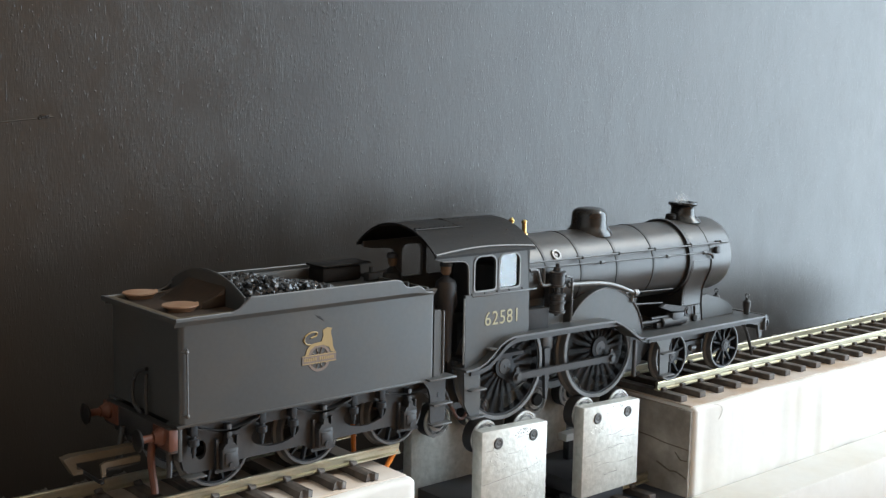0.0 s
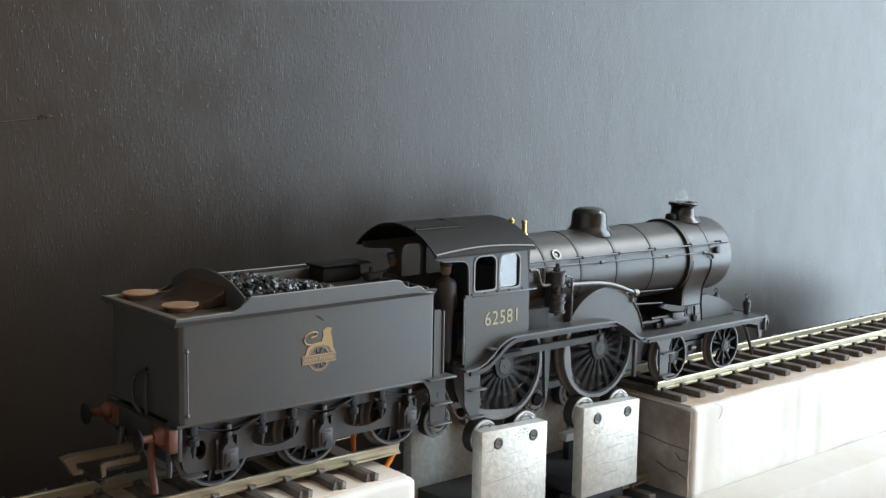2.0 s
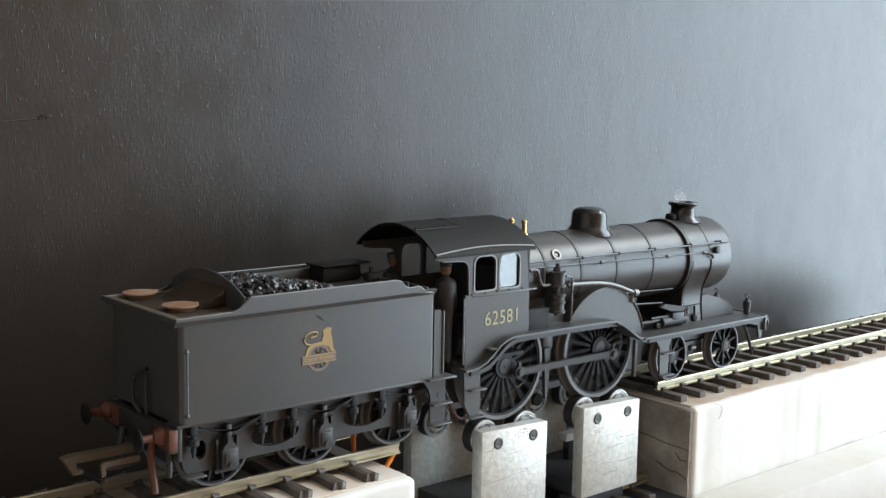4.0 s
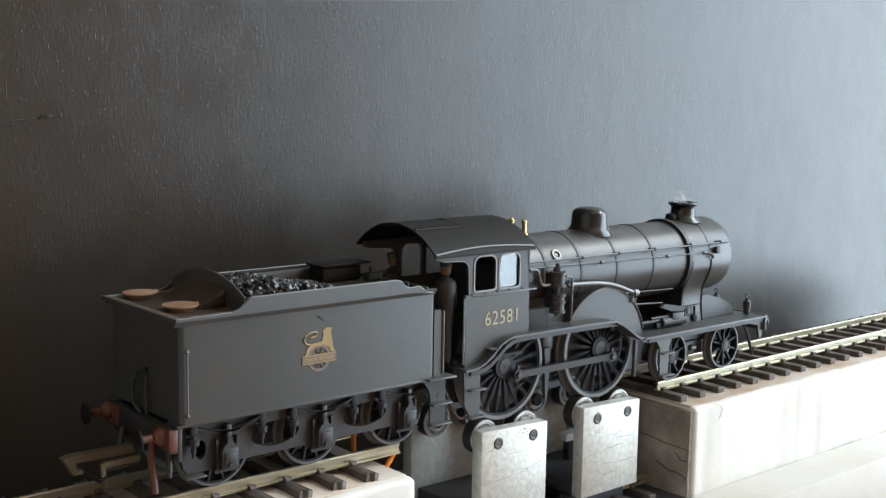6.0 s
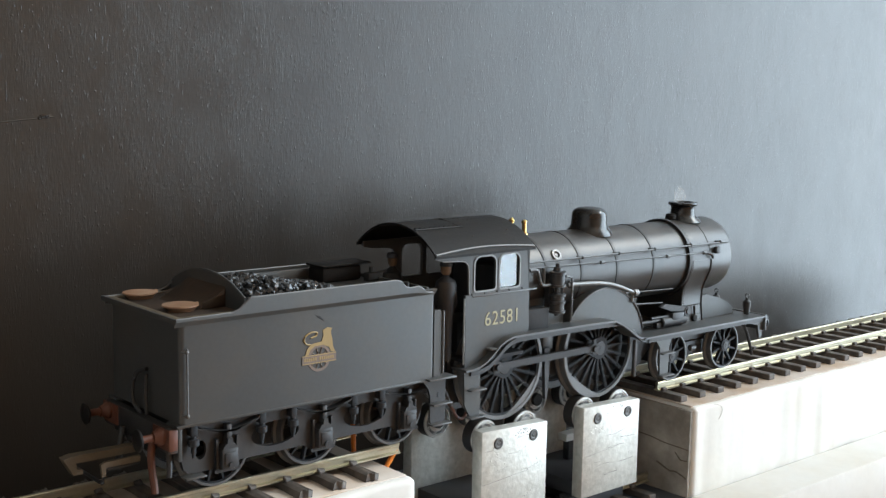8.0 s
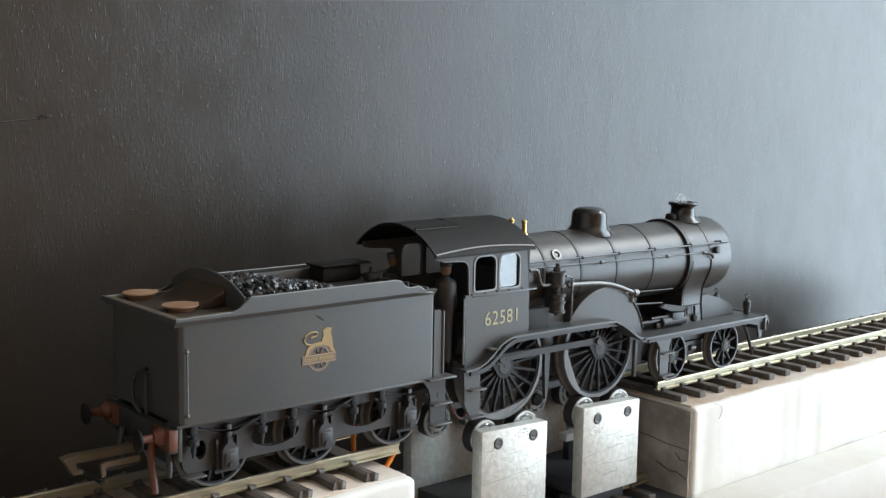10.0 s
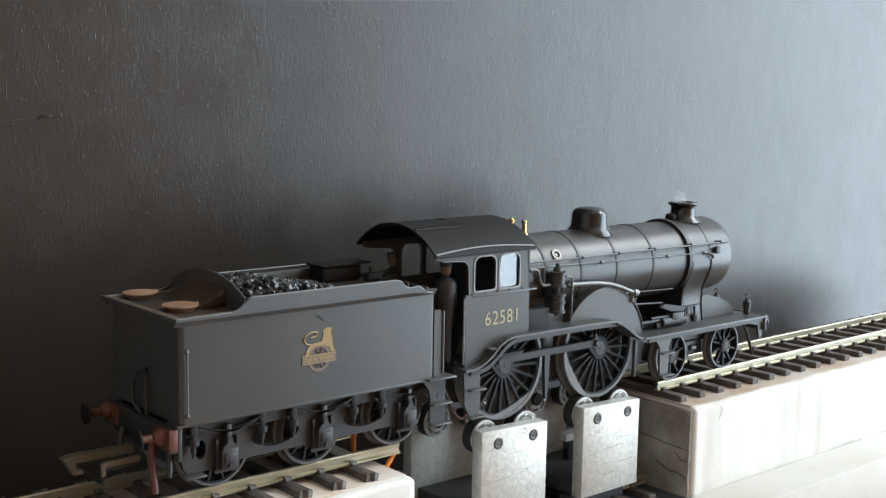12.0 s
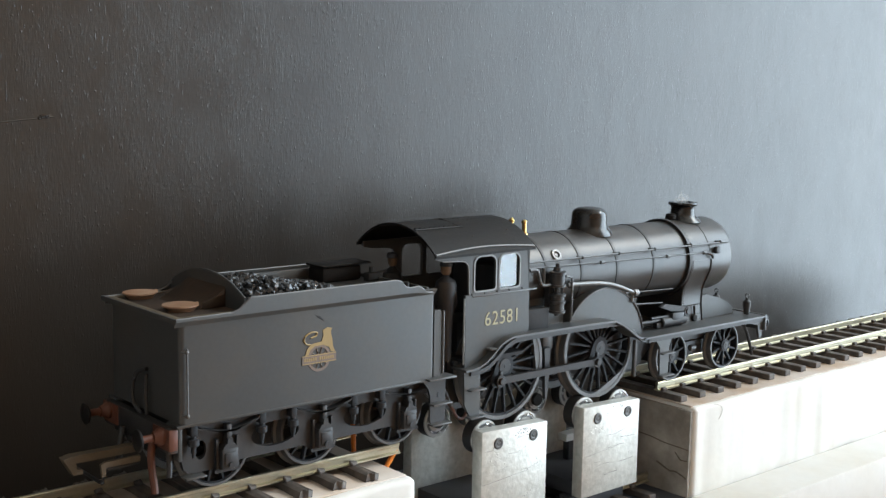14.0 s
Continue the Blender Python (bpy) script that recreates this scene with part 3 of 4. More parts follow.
def build_engine():
    e = thing("model_steam_locomotive", (36, 0, 0), "black four-coupled model steam locomotive on a rolling road", "locomotive")
    # footplate, kinked up over the coupled wheels
    line = [(p.x, p.y) for p in smooth([(x, z, 0) for x, z in FOOT], 5)]
    for s in (-1, 1):
        y0, y1 = sorted((s * 16.6, s * 11.2))
        part("footplate", ribbon(B(), line, y0, y1, 0.55), BLACK, e)
        y0, y1 = sorted((s * 15.9, s * 15.4))
        part("valance", ribbon(B(), [(x, z - 0.5) for x, z in line], y0, y1, 1.15), CHASSIS, e)
        y0, y1 = sorted((s * 16.75, s * 16.55))
        # lighter strip puts the dark edge's thin highlight into the colour
        part("footplate_edge", ribbon(B(), [(x, z + 0.03) for x, z in line], y0, y1, 0.45), EDGE, e, "footplate edge, its thin highlight put in lighter grey")
    part("front_deck", box(B(), 50, 104.4, -11.2, 11.2, 15.6, 16.2), BLACK, e)
    part("main_frame", sheet(B(), [(-16, 6), (-16, 17), (-3, 22), (34, 22), (44, 17), (104, 15.6), (104, 11.5), (98, 10), (62, 10), (56, 5), (44, 4.5), (24, 8), (12, 8), (4, 5)], [], -6.2, -5.2), CHASSIS, e)
    part("main_frame", sheet(B(), [(-16, 6), (-16, 17), (-3, 22), (34, 22), (44, 17), (104, 15.6), (104, 11.5), (98, 10), (62, 10), (56, 5), (44, 4.5), (24, 8), (12, 8), (4, 5)], [], 5.2, 6.2), CHASSIS, e)
    part("motor_block", box(B(), -12, 30, -5.2, 5.2, 9, 26, 0.5), DARK, e)
    part("cylinder_block", box(B(), 66, 92, -5.1, 5.1, 9.5, 15.5, 0.8), CHASSIS, e)

    # boiler, lagging bands, smokebox
    zc = 35.0
    bm = B()
    lathe(bm, [(0, 2), (10.75, 2), (10.75, 72.4), (0, 72.4)], (0, 0, zc), "x", 72)
    part("boiler", bm, BOILER, e, "satin black boiler with dust on top")
    for x in (13.9, 27.0, 41.3, 56.8):
        part("boiler_band", hoop(B(), (0, 0, zc), "x", 10.6, 10.9, x - 0.4, x + 0.4, 72), RODS, e)
    # smokebox: round above, swept in to the saddle below
    bm = B()
    lathe(bm, [(0, 72.4), (11.1, 72.4), (11.1, 92.2), (10.9, 93.2), (10.3, 94.0), (9.2, 94.6), (8.6, 95.0), (6.0, 96.0), (3.0, 96.6), (0, 96.8)], (0, 0, zc), "x", 72)
    part("smokebox", bm, BOILER, e, "grey-black smokebox with a domed door")
    part("smokebox_ring", hoop(B(), (0, 0, zc), "x", 10.9, 11.55, 72.2, 73.5, 72), CHASSIS, e)
    bm = B()
    for k in range(64):
        a = 2 * math.pi * k / 64
        bmesh.ops.create_icosphere(bm, subdivisions=1, radius=0.26, matrix=Matrix.Translation((73.7, 11.4 * math.cos(a), zc + 11.4 * math.sin(a))))
    part("rivets", bm, CHASSIS, e)
    part("smokebox_seam", hoop(B(), (0, 0, zc), "x", 11.0, 11.22, 82.2, 82.9, 72), BOILER, e)
    side = [(p.x, p.y) for p in smooth([(-11.16, 35.0, 0), (-11.1, 32.4, 0), (-9.9, 29.4, 0), (-8.7, 26.6, 0), (-8.2, 23.6, 0), (-8.3, 20.4, 0), (-8.8, 16.2, 0)], 4)]
    part("saddle", prism_x(B(), side + [(-y, z) for y, z in reversed(side)], 73.4, 82.7), BOILER, e, "riveted wrapper swept in below the smokebox")
    for s in (-1, 1):
        for x in (73.0, 82.5):
            part("saddle_flange", tube(B(), [(x + 0.2, s * -y, z) for y, z in side], 0.32, 6), CHASSIS, e)
    bm = B()
    for y, z in side[1::1]:
        bmesh.ops.create_icosphere(bm, subdivisions=1, radius=0.21, matrix=Matrix.Translation((74.2, y - 0.02, z)))
    for k in range(9):
        for z in (21.2, 18.4):
            bmesh.ops.create_icosphere(bm, subdivisions=1, radius=0.21, matrix=Matrix.Translation((74.4 + 0.95 * k, -8.35 if z > 20 else -8.55, z)))
    part("rivets", bm, BOILER, e)
    part("drop_handle", tube(B(), [(78.6, -8.9, 21.0), (78.6, -9.1, 18.2), (78.6, -9.2, 17.2)], 0.35, 6), ROOF, e)
    part("handle_boss", cyl(B(), (78.6, -9.2, 17.4), "y", 1.1, -0.3, 0.5, 16, 0.2), ROOF, e)
    # front sandbox casings and frames over the deck
    part("frame_casing", sheet(B(), [(82.6, 16.3), (82.6, 23.6), (85.5, 23.6), (91, 22.2), (96.2, 20.2), (98.2, 18.8), (99.4, 16.3)], [], -8.2, -7.2), BLACK, e)
    part("frame_casing", sheet(B(), [(82.6, 16.3), (82.6, 23.6), (85.5, 23.6), (91, 22.2), (96.2, 20.2), (98.2, 18.8), (99.4, 16.3)], [], 7.2, 8.2), BLACK, e)
    part("steam_chest", box(B(), 82.8, 95, -7.1, 7.1, 16.2, 20.2, 0.8), BLACK, e)
    bm = B()
    tube(bm, [(58, -9.5, 19.5), (72, -9.5, 19.3)], 0.45), box(bm, 66, 71.5, -11.0, -8.0, 17.0, 20.4, 0.4), box(bm, 60, 66, -10.2, -8.6, 16.3, 18.0, 0.3)
    cyl(bm, (73.4, -10.6, 20.3), "y", 1.0, -0.5, 0.6, 16, 0.1)
    part("lubricator", bm, CHASSIS, e)
    bm = sheet(B(), [(61, 22.6), (63, 23.4), (72.8, 21.6), (72.8, 20.4), (66, 21.0)], [], -10.6, -9.4)
    lathe(bm, [(0, -1.2), (1.5, -1.2), (1.7, -0.9), (1.7, 0.6), (0, 0.6)], (73.2, -9.6, 20.0), "y", 20)
    part("slide_bar_bracket", bm, RODS, e)
    bm = cyl(B(), (0, -9.6, 17.9), "x", 1.5, 62, 73, 20, 0.3)
    tube(bm, [(50, -9.4, 18.6), (62, -9.4, 18.6)], 0.55)
    part("oil_cylinder", bm, RODS, e)
    part("inspection_step", box(B(), 45.6, 48.2, -12.6, -10.8, 17.0, 18.0, 0.2), CHASSIS, e)
    part("boiler_underside_rail", tube(B(), [(46, -8.9, 28.0), (68, -8.9, 27.2)], 0.22, 6), CHASSIS, e, "grey pipe under the boiler")
    part("reversing_shaft", tube(B(), [(44, -8.8, 24.8), (63, -9.2, 23.6)], 0.3), CHASSIS, e)

    # chimney, dome, whistle and valves
    bm = B()
    lathe(bm, [(5.6, 10.2), (5.3, 10.7), (4.4, 11.5), (3.75, 12.4), (3.55, 13.2), (3.5, 14.6), (3.75, 15.0), (4.3, 15.25), (4.45, 15.6), (4.3, 16.0), (3.7, 16.15), (2.9, 16.1), (2.75, 15.2), (2.7, 6.0)], (82.6, 0, zc), "z", 48)
    part("chimney", bm, GLOSSY, e, "black chimney with a rounded lip")
    part("snifting_valve", cyl(B(), (77.0, 0, 45.9), "z", 1.6, 0, 1.9, 20, 0.4), ROOF, e)
    bm = B()
    lathe(bm, [(6.6, 9.0), (6.1, 10.3), (5.4, 11.1), (5.0, 12.0), (4.95, 14.2), (4.8, 15.2), (4.2, 16.0), (3.2, 16.5), (1.6, 16.75), (0, 16.8)], (41.0, 0, zc), "z", 48)
    part("dome", bm, GLOSSY, e, "shiny black steam dome")
    for y in (-2.4, 2.4):
        bm = B()
        lathe(bm, [(1.0, 46.0), (1.0, 46.5), (0.62, 46.8), (0.62, 49.0), (0.8, 49.2), (0.8, 49.6), (0.4, 50.0), (0, 50.0)], (13.2, y, 0), "z", 16)
        part("safety_valve", bm, BRASS, e, "polished brass safety valve")
    bm = lathe(B(), [(1.7, -0.5), (1.7, 0.35), (1.5, 0.5), (1.0, 0.5), (0.85, 0.2), (0.85, -0.3), (0.45, -0.3), (0.45, 0.25), (0, 0.3)], (0, 0, 0), "z", 24)
    turn = Matrix.Translation((16.4, -8.9, 41.1)) @ Matrix.Rotation(radians(56), 4, "X")
    for v in bm.verts:
        v.co = turn @ v.co
    part("washout_plug", bm, PIPE, e, "round plug with a bright rim")
    # firebox and splashers
    part("firebox", box(B(), 3, 22, -9.6, 9.6, 22, 35, 0.8), BLACK, e)
    part("firebox_step", box(B(), 3.5, 12, -13.6, -9.6, 23, 28.5, 0.4), DARK, e)
    for s in (-1, 1):
        pts = [(35.6 + 16.4 * math.cos(radians(a)), 14.4 + 16.4 * math.sin(radians(a))) for a in range(12, 169, 4)]
        pts = [p for p in pts if p[1] > foot_z(p[0]) - 0.2]
        base = arch(pts[-1][0], pts[0][0], 20)
        y0, y1 = sorted((s * 11.6, s * 11.15))
        part("splasher_face", sheet(B(), pts + base, [], y0, y1), BLACK, e)
        y0, y1 = sorted((s * 11.8, s * 6))
        part("splasher_rim", tube(B(), [(x, s * 11.75, z + 0.1) for x, z in pts], 0.22, 6), EDGE, e)
        part("splasher_top", ribbon(B(), [(x, z + 0.15) for x, z in reversed(pts)], y0, y1, 0.5), BLACK, e)
    # handrails and pipes along the boiler
    for s in (-1, 1):
        part("handrail", tube(B(), [(3, s * 11.7, 40.2), (50, s * 11.7, 40.0), (86, s * 11.7, 39.8)] + [(90, s * 10.9, 39.6), (95.0, s * 8.4, 39.2)], 0.27), EDGE, e, "thin grey handrail")
        for x in (26, 40.6, 55.7, 72, 86):
            bm = B()
            bmesh.ops.create_icosphere(bm, subdivisions=2, radius=0.5, matrix=Matrix.Translation((x, s * 11.7, 40.05)))
            tube(bm, [(x, s * 11.7, 40.05), (x, s * 9.5, 39.9)], 0.3)
            part("handrail_knob", bm, CHASSIS, e)
    bm = tube(B(), [(6, -11.3, 38.7), (80, -11.5, 37.2)], 0.2)
    for x in (34, 62, 79):
        tube(bm, [(x - 0.7, -11.5, 38.1 - 0.02 * (x - 34)), (x + 0.7, -11.5, 38.1 - 0.02 * (x - 34))], 0.5)
    part("ejector_pipe", bm, EDGE, e)
    bm = tube(B(), [(80, -11.4, 37.2), (82, -11.9, 36.5), (82.6, -11.9, 35.4)], 0.4)
    box(bm, 84.0, 86.0, -12.1, -10.9, 36.6, 38.6, 0.2)
    part("lamp_iron", bm, CHASSIS, e)
    part("sand_pipe", tube(B(), [(20.2, -12.1, 33.3), (24, -12.1, 33.2), (32, -12.1, 32.7), (37, -12.1, 31.9), (41, -12.1, 30.8), (44.5, -12.1, 29.5), (47.2, -12.1, 28.6)], 0.55, 10), PIPE, e, "pale grey pipe over the splasher")
    bm = lathe(B(), [(0, -0.9), (1.0, -0.8), (1.05, 0.6), (0.7, 0.8), (0, 0.8)], (47.6, -12.1, 28.5), "x", 16)
    tube(bm, [(46.6, -12.1, 28.4), (46.2, -12.0, 25.8)], 0.3, 6)
    lathe(bm, [(0.6, -0.5), (0.95, -0.4), (0.95, 0.5), (0.6, 0.6)], (21.2, -12.1, 33.3), "x", 16)
    part("pipe_union", bm, PIPE, e)
    bm = tube(B(), [(17.6, -13.8, 36.0), (19.4, -13.8, 35.6), (20.0, -13.8, 34.5), (20.0, -13.8, 24)], 0.28)
    tube(bm, [(5, -13.2, 38.6), (7.5, -13.2, 38.4), (8.3, -13.2, 36.8), (9.6, -13.2, 34.4), (12.5, -13.2, 34.3)], 0.42)
    tube(bm, [(11.0, -12.2, 38.6), (11.0, -12.2, 33.8)], 0.5)
    part("pipework", bm, EDGE, e)
    # air pump
    bm = B()
    lathe(bm, [(0, 26.0), (0.6, 26.0), (0.6, 26.6), (2.2, 26.8), (2.2, 27.4), (1.9, 27.5), (1.9, 29.2), (2.2, 29.3), (2.2, 29.9), (1.9, 30.0), (1.9, 31.0), (2.25, 31.1), (2.25, 31.7), (0.7, 31.8),
               (0.7, 33.5), (2.25, 33.6), (2.25, 34.2), (1.9, 34.3), (1.9, 36.8), (2.25, 36.9), (2.25, 37.5), (1.2, 37.7), (1.0, 38.6), (0.6, 38.8), (0.6, 39.6), (0, 39.6)], (14.9, -13.4, 0), "z", 24)
    for a in (45, 135, 225, 315):
        tube(bm, [(14.9 + 1.3 * math.cos(radians(a)), -13.4 + 1.3 * math.sin(radians(a)), 31.5), (14.9 + 1.3 * math.cos(radians(a)), -13.4 + 1.3 * math.sin(radians(a)), 33.9)], 0.25, 6)
    box(bm, 13, 16.8, -12.5, -10.5, 28, 37, 0.2)
    part("air_pump", bm, CHASSIS, e, "black upright air pump with two cylinders")

    # cab: sides with windows, front, roof
    upper = [(-27.2, 45.4), (-27.2, 44.1), (-25.4, 43.5), (-18.9, 43.1), (-17.5, 42.5), (-16.8, 41.3), (-16.5, 34.5), (3.6, 34.5), (2.6, 45.4)]
    lower = arch(3.9, -17.4) + [(-17.6, 34.6), (3.7, 34.6)]
    w1, w2 = rr(-14.9, 35.3, -7.9, 43.7, 0.9, 1.9), rr(-6.7, 35.3, 0.2, 43.7, 0.9, 1.9)
    first = len(e.children)
    for s in (-1, 1):
        def yy(a, b):
            return sorted((s * (a - 1.1), s * (b - 1.1)))
        part("cab_side", sheet(B(), lower, [], *yy(15.5, 14.7)), BLACK, e, "grey-black cab side sheet")
        up = part("cab_window_panel", sheet(B(), upper, [w1, w2], *yy(15.45, 14.75)), BLACK, e)
        for x0, x1 in ((-14.9, -7.9), (-6.7, 0.2)):
            # pale grey paints the bright line along the raised frame
            part("window_frame", sheet(B(), rr(x0 - 0.28, 35.0, x1 + 0.28, 44.0, 1.1, 2.1), [rr(x0 + 0.1, 35.4, x1 - 0.1, 43.6, 0.85, 1.85)], *yy(15.65, 15.4)), PIPE, up, "raised window frame, its highlight put in pale grey")
        part("pane", box(B(), -6.6, 0.1, *yy(15.05, 14.95), 35.2, 43.8), GLASS if s < 0 else CLEAR, up, "clear glazing")
        if s < 0:
            edge = [(-25.0, 43.35), (-19.0, 43.0), (-17.6, 42.4), (-16.9, 41.2), (-16.6, 34.8)]
            part("opening_beading", tube(B(), [(x, -14.4, z) for x, z in edge], 0.16, 6), PIPE, up)
        bm = box(B(), -17.6, 4.0, *yy(15.65, 15.3), 34.1, 34.45, 0.1)
        part("waist_beading", bm, EDGE, e)
        bm = B()
        for x in (-15.6, -11.4, -7.3, -3.2, 1.2):
            for z in (44.75, 34.75):
                bmesh.ops.create_icosphere(bm, subdivisions=1, radius=0.3, matrix=Matrix.Translation((x, s * 14.4, z)))
        part("rivets", bm, CHASSIS, e)
        part("cab_handrail", tube(B(), [(-18.2, s * 14.6, 34.0), (-18.2, s * 14.6, 17.8)], 0.26), PIPE, e, "thin bright handrail")
        for ob in e.children[first:]:
            ob.location += Vector((2.3, 0, -0.2)) * S
        first = 10 ** 6

        def yy(a, b):
            return sorted((s * a, s * b))
        bm = box(B(), -10.6, -7.6, *sorted((s * 16.4, s * 14.2)), 20.6, 21.0, 0.1)
        part("cab_footstep", bm, EDGE, e)
        # steps below the cab
        bm = sheet(B(), [(-18.6, 16.4), (-13.4, 16.4), (-13.2, 8), (-13.6, 4.6), (-16.4, 4.6), (-18.3, 8)], [], *yy(15.5, 14.9))
        part("step_plate", bm, BLACK, e)
        for z in (11.4, 4.6):
            part("step_tread", box(B(), -17.6, -12.6, *yy(17.3, 15.0), z, z + 0.4, 0.1), EDGE, e)
        # steps behind the bogie
        part("step_plate", sheet(B(), [(53.0, 15.2), (60.5, 15.2), (59.4, 12.5), (59.2, 4.2), (55.6, 4.2), (55.2, 12.5)], [], *yy(15.4, 14.8)), BLACK, e)
        for z in (10.6, 4.2):
            part("step_tread", box(B(), 55.0, 60.4, *yy(17.0, 14.8), z, z + 0.4, 0.1), EDGE, e)
        part("guard_iron", tube(B(), [(103.0, s * 9.2, 13), (105.6, s * 9.2, 9.5), (108.0, s * 9.2, 4.4), (108.8, s * 9.2, 2.2)], 0.5, 6), CHASSIS, e)
        part("brake_hanger", sheet(B(), [(15.0, 16.5), (17.2, 16.5), (16.9, 9), (16.5, 2.8), (15.7, 2.8), (15.4, 9)], [], *yy(9.4, 8.4)), CHASSIS, e)
        # added block: its grey stands in for the brightness between the wheels
        part("sandbox", box(B(), 15.6, 19.6, *yy(8.2, 6.3), 15.5, 22.5, 0.6), EDGE, e)
        part("brake_hanger", box(B(), 51.5, 52.6, *yy(9.4, 8.4), 3.4, 14.0, 0.2), EDGE, e)
        part("buffer", lathe(B(), [(1.6, 0), (1.5, 1.2), (0.9, 1.3), (0.9, 2.4), (2.3, 2.5), (2.3, 2.9), (0, 3.1)], (105.2, s * 13.0, 13.6), "x", 24), CHASSIS, e)
    bm = prism_x(B(), [(y, roof_z(y) - 0.4) for y in np.linspace(-13.6, 13.6, 21)] + [(13.6, 22), (-13.6, 22)], 3.0, 4.4)
    part("cab_front", bm, DARK, e)
    part("cab_floor", box(B(), -16.2, 3.0, -13.6, 13.6, 17.6, 18.4), DARK, e)
    part("backhead", box(B(), -2.5, 2.2, -8.5, 8.5, 18.4, 40, 1.5), DARK, e)
    bm = B()
    ys = [-15.6 + 31.2 * i / 40 for i in range(41)]
    grid = []
    for x in (-28.0, -27.6, 4.0, 4.3):
        grid.append([bm.verts.new((x, y, roof_z(max(-15.6, min(15.6, y))))) for y in ys])
    low = [[bm.verts.new((v.co.x, v.co.y, v.co.z - 0.55)) for v in row] for row in grid]
    for a in range(3):
        for i in range(40):
            bm.faces.new((grid[a][i], grid[a][i + 1], grid[a + 1][i + 1], grid[a + 1][i]))
            bm.faces.new((low[a][i], low[a + 1][i], low[a + 1][i + 1], low[a][i + 1]))
        for i in (0, 40):
            bm.faces.new((grid[a][i], grid[a + 1][i], low[a + 1][i], low[a][i]))
    for a in (0, 3):
        for i in range(40):
            bm.faces.new((grid[a][i], grid[a][i + 1], low[a][i + 1], low[a][i]))
    part("cab_roof", bm, ROOF, e, "sooty black arched cab roof")
    for s in (-1, 1):
        path = []
        for i in range(17):
            t = i / 16
            path.append((-28.0 + 32.2 * t, s * (15.4 - 0.9 * math.sin(math.pi * t)), roof_z(15.4 - 0.9 * math.sin(math.pi * t)) + 0.15))
        part("rain_strip", tube(B(), path, 0.3, 6), EDGE, e, "curved rain strip")
        part("roof_rib", tube(B(), [(-27.5, s * 7.0, roof_z(7) + 0.05), (-14, s * 7.0, roof_z(7) + 0.05), (-13.6, s * 6.6, roof_z(6.6) + 0.05), (-13.6, 0, roof_z(0) + 0.05)], 0.28, 6), ROOF, e)
    bm = B()
    for k in range(9):
        bmesh.ops.create_icosphere(bm, subdivisions=1, radius=0.28, matrix=Matrix.Translation((-27 + 1.5 * k, -6.4, roof_z(6.4) + 0.1)))
    part("rivets", bm, ROOF, e)
    rnd = random.Random(21)
    bm = B()
    for k in range(26):
        y = rnd.uniform(-13, 2) if k > 9 else rnd.uniform(-3, 0)
        bmesh.ops.create_icosphere(bm, subdivisions=1, radius=rnd.uniform(0.08, 0.26), matrix=Matrix.Translation((rnd.uniform(-26, 3) if k > 9 else rnd.uniform(-14, -3), y, roof_z(y))))
    part("grit", bm, DECK, e, "specks of grit on the roof")
    part("cab_number", lettering(B(), "62581", -11.4, 26.5, 4.9, -14.46, 0.92), CREAM, e, "cream painted running number 62581")
    for off in (0, 1.0):
        part("hose", tube(B(), [(-23.5, -12.5 + off, 13.5), (-21.8, -12.5 + off, 11.0 - off), (-20.2, -12.6, 7.5), (-18.4, -12.8, 4.6), (-16.5, -12.8, 3.9), (-15.0, -12.5, 5.0)], 0.42, 8), RUST if off else CHASSIS, e, "thin curved hose to the tender")
    # buffer beam and front lamp
    part("buffer_beam", box(B(), 104.4, 105.4, -16.4, 16.4, 11.6, 16.5, 0.2), BLACK, e)
    part("beam_bracket", sheet(B(), [(96, 14.8), (104.4, 14.8), (104.4, 9.6), (103.2, 9.2), (102.0, 13.4)], [], -15.4, -14.6), BLACK, e)
    for y in (-11.5, 0, 11.5):
        bm = B()
        lathe(bm, [(0.9, 16.2), (1.0, 18.4), (1.15, 18.5), (1.15, 20.2), (0.8, 20.6), (0.5, 20.8), (0.5, 21.4), (0, 21.5)], (101.5, y, 0), "z", 16)
        hoop(bm, (101.5, y, 22.0), "x", 0.55, 0.75, -0.1, 0.1, 16)
        part("front_lamp", bm, CHASSIS, e, "small dark headlamp")
    # bogie
    part("bogie_frame", box(B(), 64, 99, -6.0, 6.0, 5.0, 9.5, 0.6), CHASSIS, e)
    for x in (68.2, 94.0):
        for s in (-1, 1):
            spoked_wheel(e, (x, s * 9.4, 7.1), 7.1, 10, s, 1.9, name="bogie_wheel", tyre_w=2.5)
        part("axle", cyl(B(), (x, 0, 7.1), "y", 1.1, -8, 8, 14), CHASSIS, e)
    part("drain_cock", cyl(B(), (77.5, -8.6, 8.2), "x", 0.9, 0, 2.6, 14, 0.3), EDGE, e)
    # coupled wheels and rods
    for x, w in ((0.0, -140), (36.0, -65)):
        for s in (-1, 1):
            DRIVERS.append((spoked_wheel(e, (x, s * 9.8, 14.0), 14.0, 20, s, 3.1, crank=THROW, weight=w), x, s * 9.8, s))
        part("axle", cyl(B(), (x, 0, 14), "y", 1.6, -8.2, 8.2, 14), CHASSIS, e)
    for s in (-1, 1):
        RODSET.append((build_rod(e, s * 11.4, s), s * 11.4, s))
    return e


# ---- the tender ----
def build_tender():
    t = thing("model_tender", (-60, 0, 0), "weathered black six-wheeled model tender with coal", "tender")
    # tank with rounded rear corners
    def plan(inset, r=1.2):
        return rr(-93.8 + inset, -15.5 + inset, -28.0 - inset, 15.5 - inset, r)
    bm = B()
